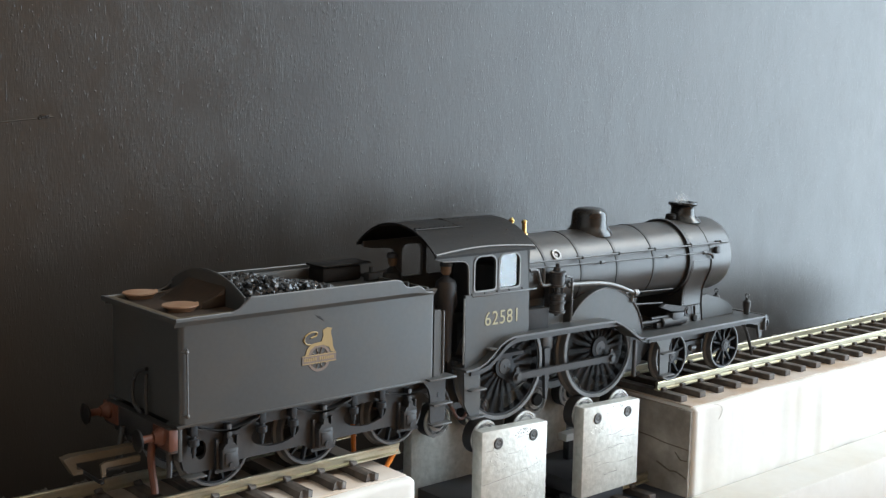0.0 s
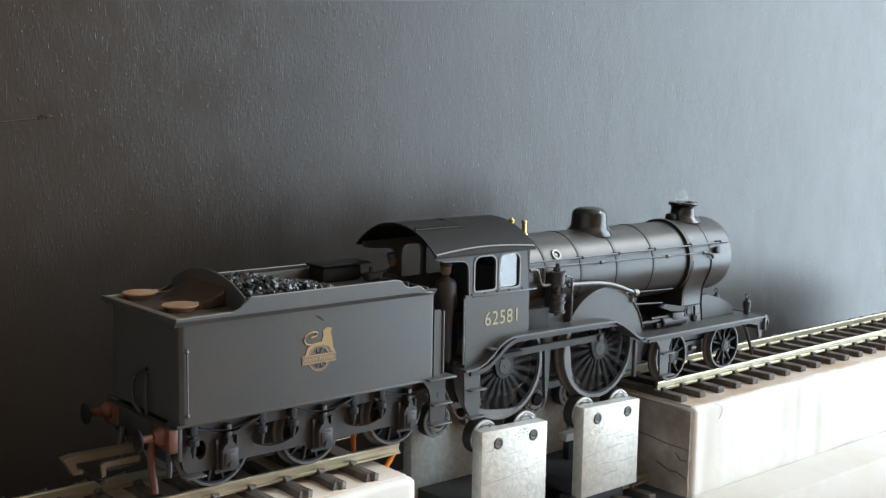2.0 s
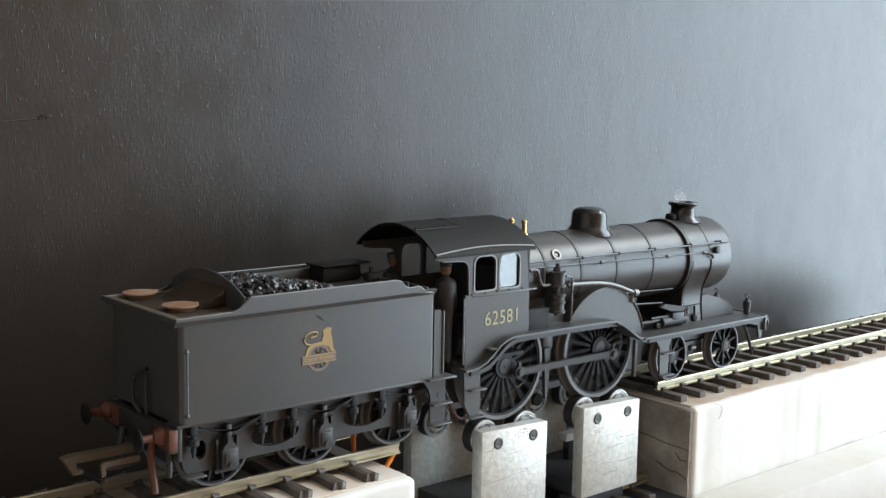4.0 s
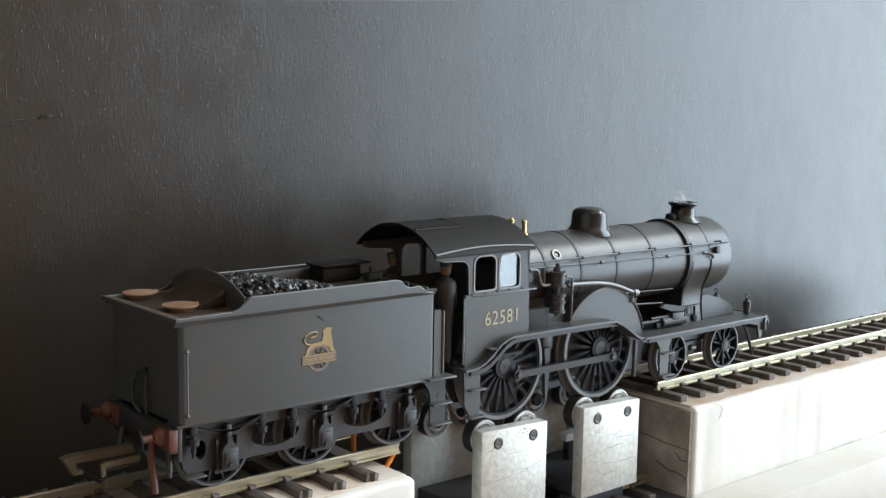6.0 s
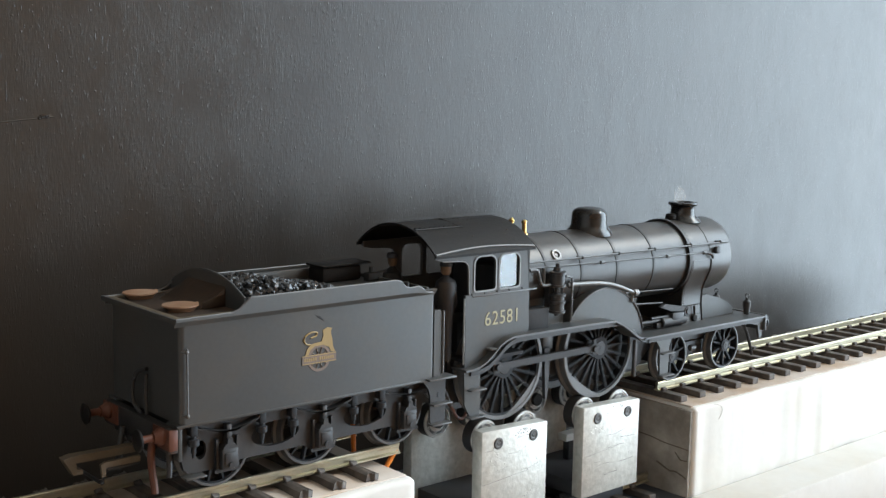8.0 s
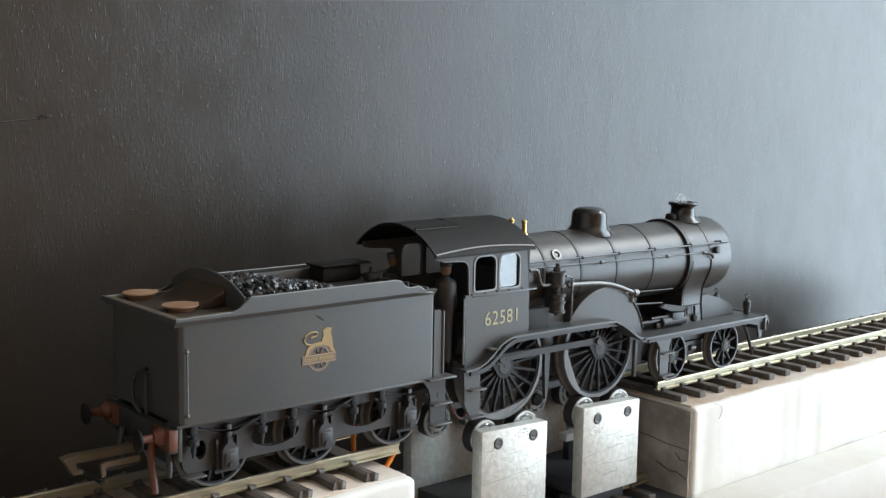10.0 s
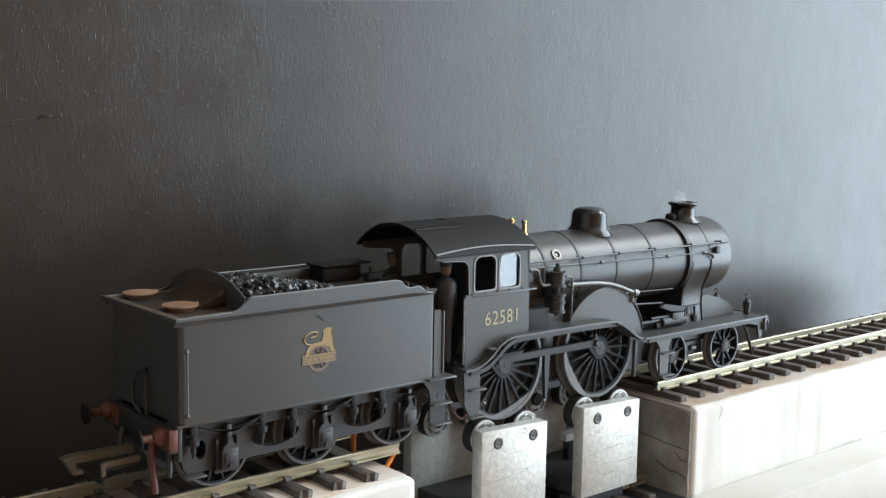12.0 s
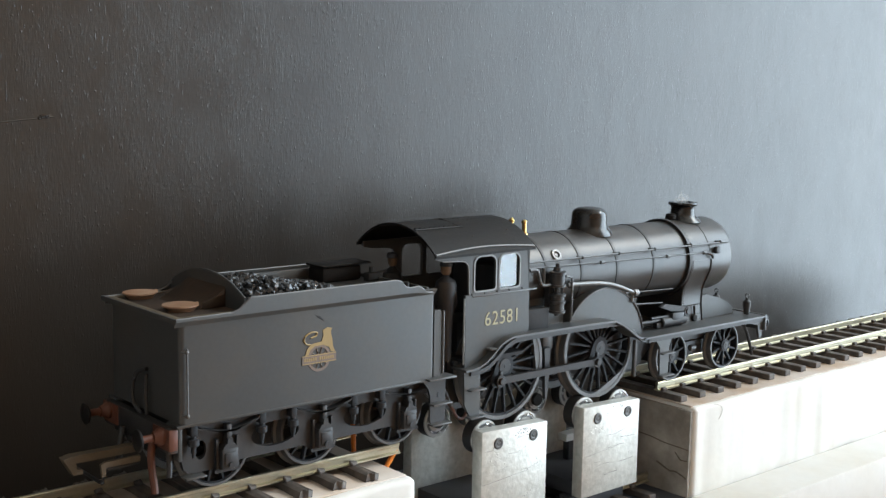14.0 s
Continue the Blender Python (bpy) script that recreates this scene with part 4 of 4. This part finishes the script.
    a = [bm.verts.new((x, y, 16.3)) for x, y in plan(0)]
    b = [bm.verts.new((x, y, 37.2)) for x, y in plan(0)]
    for i in range(len(a)):
        bm.faces.new((a[i], a[(i + 1) % len(a)], b[(i + 1) % len(a)], b[i]))
    bm.faces.new(a), bm.faces.new(b[::-1])
    part("tank", bm, BLACK, t, "smooth grey-black weathered tank")
    # dark brown holds rust and the shade inside the coping
    part("top_plate", box(B(), -94.6, -76, -15.9, 17.2, 37.1, 37.7, 0.1), DECK, t, "rusty tank top, the coping's shade put in its darkness")
    for x0, x1, y0, y1 in ((-94.6, -93.0, -15.9, 17.2), (-93.0, -79.6, -15.9, -13.9), (-93.0, -79.6, 13.9, 17.2)):
        part("deck_edging", box(B(), x0, x1, y0, y1, 37.68, 37.95, 0.1), HOOK, t, "dusty tan edge of the tank top")
    part("rear_lip", box(B(), -95.0, -94.5, -16.1, 17.6, 36.9, 38.0, 0.1), BLACK, t)
    for s in (-1, 1):
        y0, y1 = sorted((s * 16.2, s * 15.6))
        coping = [(-94.9, 37.4), (-94.9, 37.9), (-82.2, 38.0), (-80.6, 38.5), (-77.8, 40.6), (-40.0, 40.6), (-38.6, 40.2), (-37.3, 38.9), (-36.0, 38.5), (-33.8, 38.7), (-32.6, 38.2), (-31.4, 37.1), (-29.3, 36.9), (-29.1, 36.6), (-35, 37.4)]
        bm = B()
        # coping leans out from the tank side
        sheet(bm, coping, [], -0.3, 0.3)
        for v in bm.verts:
            h = max(0.0, v.co.z - 37.6)
            v.co.y += s * (16.1 - 0.12 * h)
        part("coping", bm, BLACK, t)
        part("flare", prism_x(B(), [(s * 15.4, 36.2), (s * 15.55, 36.4), (s * 16.2, 37.4), (s * 16.2, 37.7), (s * 15.2, 37.7)], -94.9, -28.2), BLACK, t, "outward flare below the coping")
        bm = B()
        path = [(x, s * (16.1 - 0.12 * max(0, z - 37.6)), z) for x, z in coping[1:13]]
        for p, q in zip(path, path[1:]):
            tube(bm, [p, q], 0.22, 6)
        # lighter grey paints the highlight along the bead
        part("coping_bead", bm, EDGE, t, "bead along the coping, its highlight put in lighter grey")
        bm = tube(B(), [(-92.6, s * 16.3, 32.0), (-92.6, s * 16.3, 18.0)], 0.2)
        for z in (31.2, 18.2):
            bmesh.ops.create_icosphere(bm, subdivisions=2, radius=0.5, matrix=Matrix.Translation((-92.6, s * 16.2, z)))
            tube(bm, [(-92.6, s * 16.3, z), (-93.2, s * 15.2, z)], 0.25, 6)
        part("handrail", bm, EDGE, t, "thin bright upright handrail")
        y0, y1 = sorted((s * 15.2, s * 14.6))
        part("front_side_panel", sheet(B(), [(-28.0, 16.3), (-25.6, 16.3), (-25.6, 31.6), (-26.2, 32.3), (-28.0, 32.4)], [], y0, y1), BLACK, t)
        part("front_handrail", tube(B(), [(-25.3, s * 15.3, 32.0), (-25.3, s * 15.3, 17.0)], 0.3), EDGE, t)
        # outside frame with lightening holes
        low = [(-93.0, 9.5), (-92.0, 6.2), (-90.2, 5.0), (-87, 5.2), (-85.5, 5.2), (-79.8, 5.2), (-79.0, 6.0), (-63.0, 6.0), (-62.0, 5.2), (-55.6, 5.2), (-54.8, 6.0), (-39.0, 6.0), (-38.2, 5.2), (-31.6, 5.2), (-30.6, 7), (-29.5, 10)]
        up = [(-29.5, 15.8), (-93.4, 15.8)]
        holes = []
        for cx in (-46.5, -70.3):
            holes.append([(cx + 6.0 * math.cos(radians(q)), 10.2 + 2.7 * math.sin(radians(q))) for q in range(0, 360, 15)])
        holes.append([(-88.2 + 1.3 * math.cos(radians(q)), 9.8 + 2.0 * math.sin(radians(q))) for q in range(0, 360, 20)])
        y0, y1 = sorted((s * 13.2, s * 12.4))
        part("side_frame", sheet(B(), low + up, holes, y0, y1), CHASSIS, t)
        y0, y1 = sorted((s * 15.6, s * 11))
        part("running_plate", box(B(), -94.6, -25.0, y0, y1, 15.7, 16.3, 0.1), BLACK, t)
        for x in (-82.5, -58.7, -34.9):
            y0, y1 = sorted((s * 15.4, s * 13.2))
            bm = box(B(), x - 1.9, x + 1.9, y0, y1, 5.2, 9.6, 0.3)
            prism(bm, [(x - 1.7, 9.5), (x + 1.7, 9.5), (x + 1.2, 10.4), (x + 0.7, 10.6), (x + 0.5, 11.8), (x - 0.5, 11.8), (x - 0.7, 10.6), (x - 1.2, 10.4)], y0, y1)
            y2, y3 = sorted((s * 15.7, s * 15.3))
            box(bm, x - 1.3, x + 1.3, y2, y3, 6.2, 8.8, 0.2)
            cyl(bm, (x, s * 15.7, 6.2), "y", 0.55, -0.25, 0.25, 12)
            part("axlebox", bm, CHASSIS, t)
            y0, y1 = sorted((s * 14.2, s * 13.2))
            bm = B()
            for q in (-2.6, 2.2):
                sheet(bm, [(x + q, 4.8), (x + q + 0.5, 4.8), (x + q + 0.5, 11.6), (x + q, 11.6)], [], y0, y1)
            sheet(bm, [(x - 3.0, 4.4), (x + 3.2, 4.4), (x + 3.2, 5.1), (x - 3.0, 5.1)], [], y0, y1)
            part("horn_guide", bm, CHASSIS, t)
            y0, y1 = sorted((s * 15.0, s * 13.4))
            bm = B()
            for lay in range(5):
                w = 7.6 - 1.25 * lay
                pts = [(x - w + 2 * w * k / 12, 15.2 - 0.42 * lay - 1.9 * (1 - ((k - 6) / 6) ** 2) * (w / 7.6) ** 2) for k in range(13)]
                ribbon(bm, pts, y0, y1, 0.3)
            box(bm, x - 0.55, x + 0.55, y0, y1, 10.2, 14.6, 0.15)
            part("leaf_spring", bm, CHASSIS, t, "black laminated spring")
            for q in (-8.0, 8.0):
                y0, y1 = sorted((s * 15.1, s * 13.2))
                bm = box(B(), x + q - 0.75, x + q + 0.75, y0, y1, 13.4, 16.0, 0.2)
                lathe(bm, [(0, 13.4), (0.6, 13.4), (0.6, 12.9), (1.15, 12.7), (1.2, 11.6), (1.0, 11.3), (0.6, 11.2), (0.55, 9.9), (0.35, 9.7), (0.35, 8.9), (0, 8.8)], (x + q, s * 14.5, 0), "z", 14)
                part("spring_hanger", bm, WHEEL, t)
        # front steps
        y0, y1 = sorted((s * 15.6, s * 15.0))
        part("step_plate", sheet(B(), [(-31.4, 15.7), (-24.6, 15.7), (-24.6, 6.0), (-25.2, 5.0), (-28.6, 5.0), (-29.2, 6.0), (-29.2, 12.0), (-29.8, 13.8)], [], y0, y1), CHASSIS, t)
        part("step_top", box(B(), -30.6, -22.4, *sorted((s * 17.2, s * 13.0)), 15.9, 16.4, 0.15), EDGE, t, "lighter grey top step")
        for z in (9.8, 4.9):
            y0, y1 = sorted((s * 17.2, s * 15.0))
            part("step_tread", box(B(), -29.4, -23.6, y0, y1, z, z + 0.45, 0.1), EDGE, t)
        part("rear_step", box(B(), -92.6, -88.0, *sorted((s * 15.6, s * 12.8)), 4.7, 5.1, 0.1), BLACK, t)
        for x in (-82.5, -58.7, -34.9):
            spoked_wheel(t, (x, s * 9.6, 8.0), 8.0, 12, s, 2.0, name="tender_wheel", tyre_w=2.6)
        part("buffer", lathe(B(), [(1.8, 0), (1.8, -0.8), (1.3, -1.5), (1.15, -2.2), (0.8, -2.3), (0.8, -5.2)], (-96.0, s * 12.2, 13.9), "x", 28), RUST, t, "rust-red buffer stock")
        part("buffer_head", lathe(B(), [(0, -5.0), (2.1, -5.1), (2.3, -5.3), (2.3, -5.6), (1.7, -5.9), (0, -6.1)], (-96.0, s * 12.2, 13.9), "x", 28), ROOF, t, "dark buffer head")
        part("beam_end", box(B(), -96.2, -94.2, *sorted((s * 15.2, s * 8.0)), 11.2, 15.6, 0.3), RUST, t, "faded rust-red beam end")
        part("frame_end", box(B(), -93.9, -93.0, *sorted((s * 14.6, s * 12.2)), 8.6, 15.6, 0.15), BLACK, t)
    part("drag_frame", box(B(), -92, -30, -7, 7, 6, 15.6, 0.5), DARK, t)
    for x in (-82.5, -58.7, -34.9):
        part("axle", cyl(B(), (x, 0, 8), "y", 1.1, -8, 8, 14), CHASSIS, t)
    part("rear_beam", box(B(), -96.0, -94.0, -14.8, 14.8, 10.6, 15.7, 0.2), CHASSIS, t)
    # tank top: coal plate, water fillers, tool boxes
    rise, half = 4.0, 15.5
    R = (half * half + rise * rise) / (2 * rise)
    arc = [(y, 40.3 + rise - R + math.sqrt(R * R - y * y)) for y in np.linspace(-half, half, 25)]
    bm = prism_x(B(), arc + [(half, 37.6), (-half, 37.6)], -79.2, -78.5)
    part("coal_plate", bm, BLACK, t, "arched plate behind the coal space")
    part("coal_plate_edge", tube(B(), [(-78.9, y, z + 0.05) for y, z in arc], 0.3, 6), BLACK, t)
    for y in (-6.2, 12.0):
        bm = B()
        lathe(bm, [(2.6, 37.9), (2.75, 38.2), (3.4, 39.0), (3.75, 39.2), (3.7, 39.45), (3.4, 39.5), (0, 39.7)], (-88.6, y, -0.5), "z", 32)
        box(bm, -85.2, -84.5, y - 0.3, y + 0.3, 38.2, 39.1, 0.15)
        part("water_filler", bm, COPPER, t, "pale tan round filler cap")
    bm = prism(B(), [(-86.5, 37.6), (-84.5, 38.3), (-81.5, 40.2), (-79.1, 42.0), (-79.1, 37.6)], -8.5, 8.5)
    bmesh.ops.bevel(bm, geom=[ed for ed in bm.edges if abs(ed.verts[0].co.y - ed.verts[1].co.y) < 0.1], offset=0.8, segments=2, profile=0.5, affect="EDGES")
    part("sloping_cover", bm, DECK, t, "rusty brown sloping cover behind the coal plate")
    for s in (-1, 1):
        part("coal_rail", box(B(), -77, -42, s * 13.2 - 0.4, s * 13.2 + 0.4, 37.4, 40.2, 0.2), BLACK, t)
    bm = box(B(), -44.5, -33, 6.5, 13.0, 37.2, 41.0, 0.8)
    part("tool_box", bm, ROOF, t)
    part("tool_box_lid", box(B(), -44.8, -30.5, 6.0, 13.4, 41.0, 41.5, 0.2), ROOF, t, "dark lid")
    bm = B()
    box(bm, -33.6, -30.4, 3.0, 5.2, 36.8, 39.2, 0.3), cyl(bm, (-32, 4.1, 0), "z", 0.55, 39.2, 40.6, 12, 0.15), tube(bm, [(-30.4, 4.1, 38.8), (-27.5, 4.1, 39.2)], 0.35), cyl(bm, (-31.5, -9, 0), "z", 0.7, 36.5, 38.6, 12, 0.2)
    part("brake_column", bm, CHASSIS, t)
    part("front_plate", box(B(), -30.4, -29.6, -15.0, 15.0, 37.0, 38.0, 0.1), BLACK, t)
    # coupling hook, loop and hoses at the rear
    bm = sheet(B(), [(-96, 9.4), (-110.2, 9.6), (-112.0, 9.2), (-110.0, 5.6), (-108.0, 5.6), (-108.0, 6.4), (-109.2, 6.7), (-109.4, 8.0), (-96, 8.0)], [], -1.2, 1.2)
    part("tension_coupling", bm, HOOK, t, "tan plastic tension-lock hook")
    part("coupling_loop", tube(B(), [(-98, -5.5, 7.4), (-105, -5.5, 7.0), (-106, -5.5, 4.4)], 0.5, 6), CHASSIS, t)
    part("coupling_loop", tube(B(), [(-106, -5.6, 4.4), (-106, 5.6, 4.4)], 0.4, 6), CHASSIS, t)
    part("brake_hose", tube(B(), [(-97.0, -9.4, 12.4), (-97.3, -9.5, 9.5), (-97.2, -9.7, 6), (-97.0, -10.0, 3.6), (-97.0, -10.3, 1.6)], 0.78, 10), RUST, t, "rust-red brake hose")
    part("steam_hose", tube(B(), [(-96.6, 4.6, 12), (-97.4, 4.6, 8), (-98.0, 4.6, 3)], 0.7, 10), CHASSIS, t)
    part("drain_hose", tube(B(), [(-95.0, -12.6, 10.6), (-95.0, -12.9, 7.6), (-95.2, -13.0, 5.4)], 0.6, 8), CHASSIS, t)
    part("coupling_bracket", sheet(B(), [(-98, 8.8), (-105.5, 8.8), (-106.4, 8.4), (-106.2, 5.8), (-105.5, 5.8), (-105.3, 7.6), (-98, 7.6)], [], -6.2, -5.4), HOOK, t, "tan plastic bracket beside the hook")
    part("hose_pipe", tube(B(), [(-94.4, -2.4, 25.5), (-95.2, 0.6, 24.2), (-95.5, 2.2, 20.5), (-95.3, 1.8, 17.6), (-94.8, -0.4, 15.6)], 0.45, 8), CHASSIS, t)
    part("hose_pipe", tube(B(), [(-95.0, -3.4, 24.6), (-95.2, -3.4, 20.0), (-95.0, -3.2, 16.2)], 0.4, 8), CHASSIS, t)
    part("scuff", sheet(B(), [(-61.6, 35.1), (-60.4, 34.7), (-59.4, 33.6), (-60.0, 33.9), (-60.9, 34.4)], [], -15.58, -15.5), DARK, t, "small dark scuff")
    # plain transfer on the tank side
    y = -15.56
    cx, cz = -60.7, 26.0
    bm = B()
    hoop(bm, (cx, y, cz - 0.4), "y", 2.35, 2.95, -0.05, 0.05, 40)
    for k in range(10):
        a = 2 * math.pi * k / 10
        tube(bm, [(cx + 0.8 * math.cos(a), y, cz - 0.4 + 0.8 * math.sin(a)), (cx + 2.4 * math.cos(a), y, cz - 0.4 + 2.4 * math.sin(a))], 0.12, 4)
    cyl(bm, (cx, y, cz - 0.4), "y", 0.7, -0.05, 0.05, 20)
    part("transfer_wheel", bm, CRESTRED, t, "faded reddish wheel-shaped transfer")
    bm = box(B(), cx - 4.4, cx + 4.4, y - 0.08, y + 0.02, cz - 1.5, cz + 0.5)
    part("transfer_band", bm, CRESTRED, t, "faded band of the transfer")
    bm = B()
    for z0 in (-1.45, 0.25):
        box(bm, cx - 4.4, cx + 4.4, y - 0.12, y, cz + z0, cz + z0 + 0.2)
    for k in range(14):
        if k != 6:
            box(bm, cx - 3.9 + 0.56 * k, cx - 3.55 + 0.56 * k, y - 0.12, y, cz - 0.85, cz - 0.1)
    sheet(bm, [(cx - 3.6, cz + 0.55), (cx - 3.1, cz + 1.90), (cx - 2.0, cz + 2.91), (cx + 0.6, cz + 3.16), (cx + 1.1, cz + 4.42), (cx + 0.9, cz + 5.59), (cx + 2.0, cz + 6.10), (cx + 3.3, cz + 5.85), (cx + 3.0, cz + 5.01), (cx + 3.4, cz + 3.41), (cx + 3.6, cz + 1.73), (cx + 4.2, cz + 0.55), (cx + 3.1, cz + 0.64), (cx + 2.6, cz + 1.73), (cx + 1.0, cz + 2.40), (cx - 1.2, cz + 2.32), (cx - 2.3, cz + 1.56), (cx - 2.8, cz + 0.55)], [], y - 0.06, y)
    tube(bm, [(cx - 2.2 + 0.0, y, cz + 2.74), (cx - 3.4, y, cz + 3.07), (cx - 3.9, y, cz + 4.08), (cx - 3.2, y, cz + 5.01), (cx - 1.8, y, cz + 5.43), (cx - 0.6, y, cz + 5.26), (cx - 0.8, y, cz + 4.59), (cx - 2.2, y, cz + 4.25)], 0.2, 6)
    part("transfer_crest", bm, GOLD, t, "gold crest-shaped transfer")
    return t


def build_coal():
    rnd = random.Random(5)
    bm = B()
    for i in range(620):
        x = rnd.uniform(-76.5, -47)
        y = rnd.uniform(-12.4, 12.4)
        edge = 1 - abs(y / 13.0) ** 2.5
        top = 37.4 + (4.6 * edge) * max(0.12, min(1, (x + 46) / -22)) + 0.6 * noise.noise(Vector((x, y, 0)) * 0.4)
        r = rnd.uniform(0.5, 1.3)
        m = Matrix.Translation((x, y, top - r * 0.3)) @ Euler((rnd.random() * 6, rnd.random() * 6, rnd.random() * 6)).to_matrix().to_4x4() @ Matrix.Diagonal((r, r * rnd.uniform(0.6, 0.9), r * rnd.uniform(0.5, 0.8), 1))
        g = bmesh.ops.create_icosphere(bm, subdivisions=1, radius=1, matrix=m)
        for v in g["verts"]:
            v.co += Vector((rnd.uniform(-1, 1), rnd.uniform(-1, 1), rnd.uniform(-1, 1))) * 0.2 * r
    ob = part("coal_load", bm, COALMAT, None, at=(-60, 0, 37.3), sharp=1)
    tagged(ob, "heap of glossy black coal lumps in the tender", "coal", kind="stuff")


def build_figurine(x, y, z, turn, lean):
    """A small plain figure in the cab: one lathe-like mesh."""
    bm = B()
    lathe(bm, [(0, 0), (2.6, 0.1), (2.7, 5), (3.0, 10), (3.6, 14.0), (4.3, 16.6), (3.9, 17.9), (1.6, 18.9), (1.2, 19.3), (1.9, 19.8), (2.1, 20.6), (2.1, 21.2), (2.6, 21.35), (2.5, 21.7), (2.1, 22.3), (0, 22.6)], (0, 0, 0), "z", 20)
    for v in bm.verts:
        v.co.x *= 0.55
        v.co.y *= 0.62
        v.co.z *= 1.09
    for s in (-1, 1):
        tube(bm, [(0, s * 2.0, 17), (0.6, s * 2.4, 14), (2.0, s * 1.9, 11.5)], 0.65, 8)
    m = pose(x, y, z, 0, lean, turn)
    for v in bm.verts:
        v.co = m @ v.co
    ob = part("cab_figurine", bm, FIGURE, None, at=(x, y, z))
    ob.data.materials.append(FLESH)
    for f in ob.data.polygons:
        if 0.0210 < f.center.z < 0.0231:
            f.material_index = 1
    tagged(ob, "small dark painted figurine standing in the cab", "figurine", "cab figurines")


def build_offcut():
    ob = thing("offcut", (41, 4.7, LOW + 9), "small pale offcut on a dark post between the roller stands", "offcut")
    part("post", box(B(), 39.5, 42.5, 3.6, 5.9, LOW + 9, -16.2, 0.2), CHASSIS, ob)
    part("head", box(B(), 37.8, 44.0, 3.0, 6.5, -16.2, -14.0, 0.2), FOAM, ob, "pale painted head")


def build_wires():
    for path in ([(-42, -3, -3.5), (-42.3, -3, 2.5), (-42, -2, 6)], [(-37.2, -8.6, -6.4), (-36.2, -8.5, -5.0), (-34.4, -8.4, -2.8), (-33.6, -8.5, -1.6)]):
        ob = part("wire", tube(B(), [Vector(p) for p in path], 0.6, 8), ORANGE, None, at=path[0])
        tagged(ob, "thin orange insulated feed wire beside the rail", "wire", "feed wires")


PUFFS = []


def build_puffs():
    rnd = random.Random(3)
    for k in range(2):
        bm = B()
        for size in (1.0, 0.66):
            bmesh.ops.create_icosphere(bm, subdivisions=4, radius=1, matrix=Matrix.Diagonal((2.1 * size, 1.7 * size, 2.6 * size, 1)))
        for v in bm.verts:
            v.co *= 1 + 0.28 * noise.noise(v.co * 0.55 + Vector((7.0 * k, 3, 1)))
        ob = part("steam_puff", bm, VAPOUR, None)
        ob.visible_shadow = False
        PUFFS.append(tagged(ob, "thin white puff of smoke above the chimney", "smoke", "smoke puffs"))


build_room()
build_shelf()
build_track(-380, -33.2, -378.4, 8.95, 0, "length of model track with brown sleepers under the tender", 38, crumbly=True)
build_track(62.8, 296, 64.6, 8.72, 0, "length of model track with brown sleepers on the white block", 27)
build_track(-30, 60, -27, 8.8, LOW + 4.35, "lower length of model track beneath the rolling road", 10)
build_roller_unit(0.0)
build_roller_unit(36.6)
build_engine()
build_tender()
build_coal()
build_figurine(-22.4, 8.0, 18.4, 10, 0)
build_figurine(-20.6, -10.5, 18.4, 60, 0)
build_offcut()
build_wires()
build_puffs()


# ---- what moves ----
# turn of the coupled wheels, in degrees clockwise from the crank lying to the front
TURN = [(0.0, 45), (0.8, 408), (1.6, 775), (2.4, 1140), (3.2, 1503), (4.2, 1900), (5.3, 2275), (5.6, 2430), (5.9, 2525), (6.2, 2620), (6.5, 2715), (6.8, 2815), (7.1, 2885), (7.5, 2973),
        (7.9, 3045), (8.2, 3120), (10.3, 3515), (10.8, 3605), (11.3, 3690), (11.8, 3775), (12.3, 3865), (12.8, 3945), (13.2, 3995), (13.5, 4035), (14.0, 4090)]


def turn_at(t):
    ts = np.array([p[0] for p in TURN], float)
    vs = np.array([p[1] for p in TURN], float)
    d = np.diff(vs) / np.diff(ts)
    m = np.concatenate([[d[0]], (d[:-1] + d[1:]) / 2, [d[-1]]])
    i = int(min(max(np.searchsorted(ts, t) - 1, 0), len(d) - 1))
    h = ts[i + 1] - ts[i]
    u = (t - ts[i]) / h
    return float((2 * u**3 - 3 * u**2 + 1) * vs[i] + (u**3 - 2 * u**2 + u) * h * m[i] + (-2 * u**3 + 3 * u**2) * vs[i + 1] + (u**3 - u**2) * h * m[i + 1])


def motions():
    steps = [k / 10 for k in range(int(SECONDS * 10) + 1)]
    base = Vector((36, 0, 0)) * S
    for wheel, x, y, s in DRIVERS:
        lead = 0 if s < 0 else 90
        walk(wheel, [(t, pose(x * S - base.x, y * S, 14 * S, 0, turn_at(t) + lead, 0)) for t in steps])
    fine = [k / 30 for k in range(int(SECONDS * 30) + 1)]
    for rod, y, s in RODSET:
        lead = 0 if s < 0 else 90
        walk(rod, [(t, pose((18 + THROW * math.cos(radians(turn_at(t) + lead))) * S - base.x, y * S, (14 - THROW * math.sin(radians(turn_at(t) + lead))) * S)) for t in fine])
    for r in ROLLERS:
        p = r.location.copy()
        walk(r, [(t, pose(p.x, p.y, p.z, 0, -turn_at(t) * 3.1, 0)) for t in fine])
    for k, puff in enumerate(PUFFS):
        rows = []
        for t in fine[::3] + [SECONDS]:
            u = (turn_at(t) / 180.0 + k / 2.0) % 1.0
            h = math.sin(math.pi * u)
            rows.append((t, pose((82.6 - 1.3 * h - 0.6 * k * h) * S, (0.5 * (k - 1)) * h * S, (45.0 + 8.4 * h) * S, 0, 0, 40 * k)))
        walk(puff, rows)


motions()
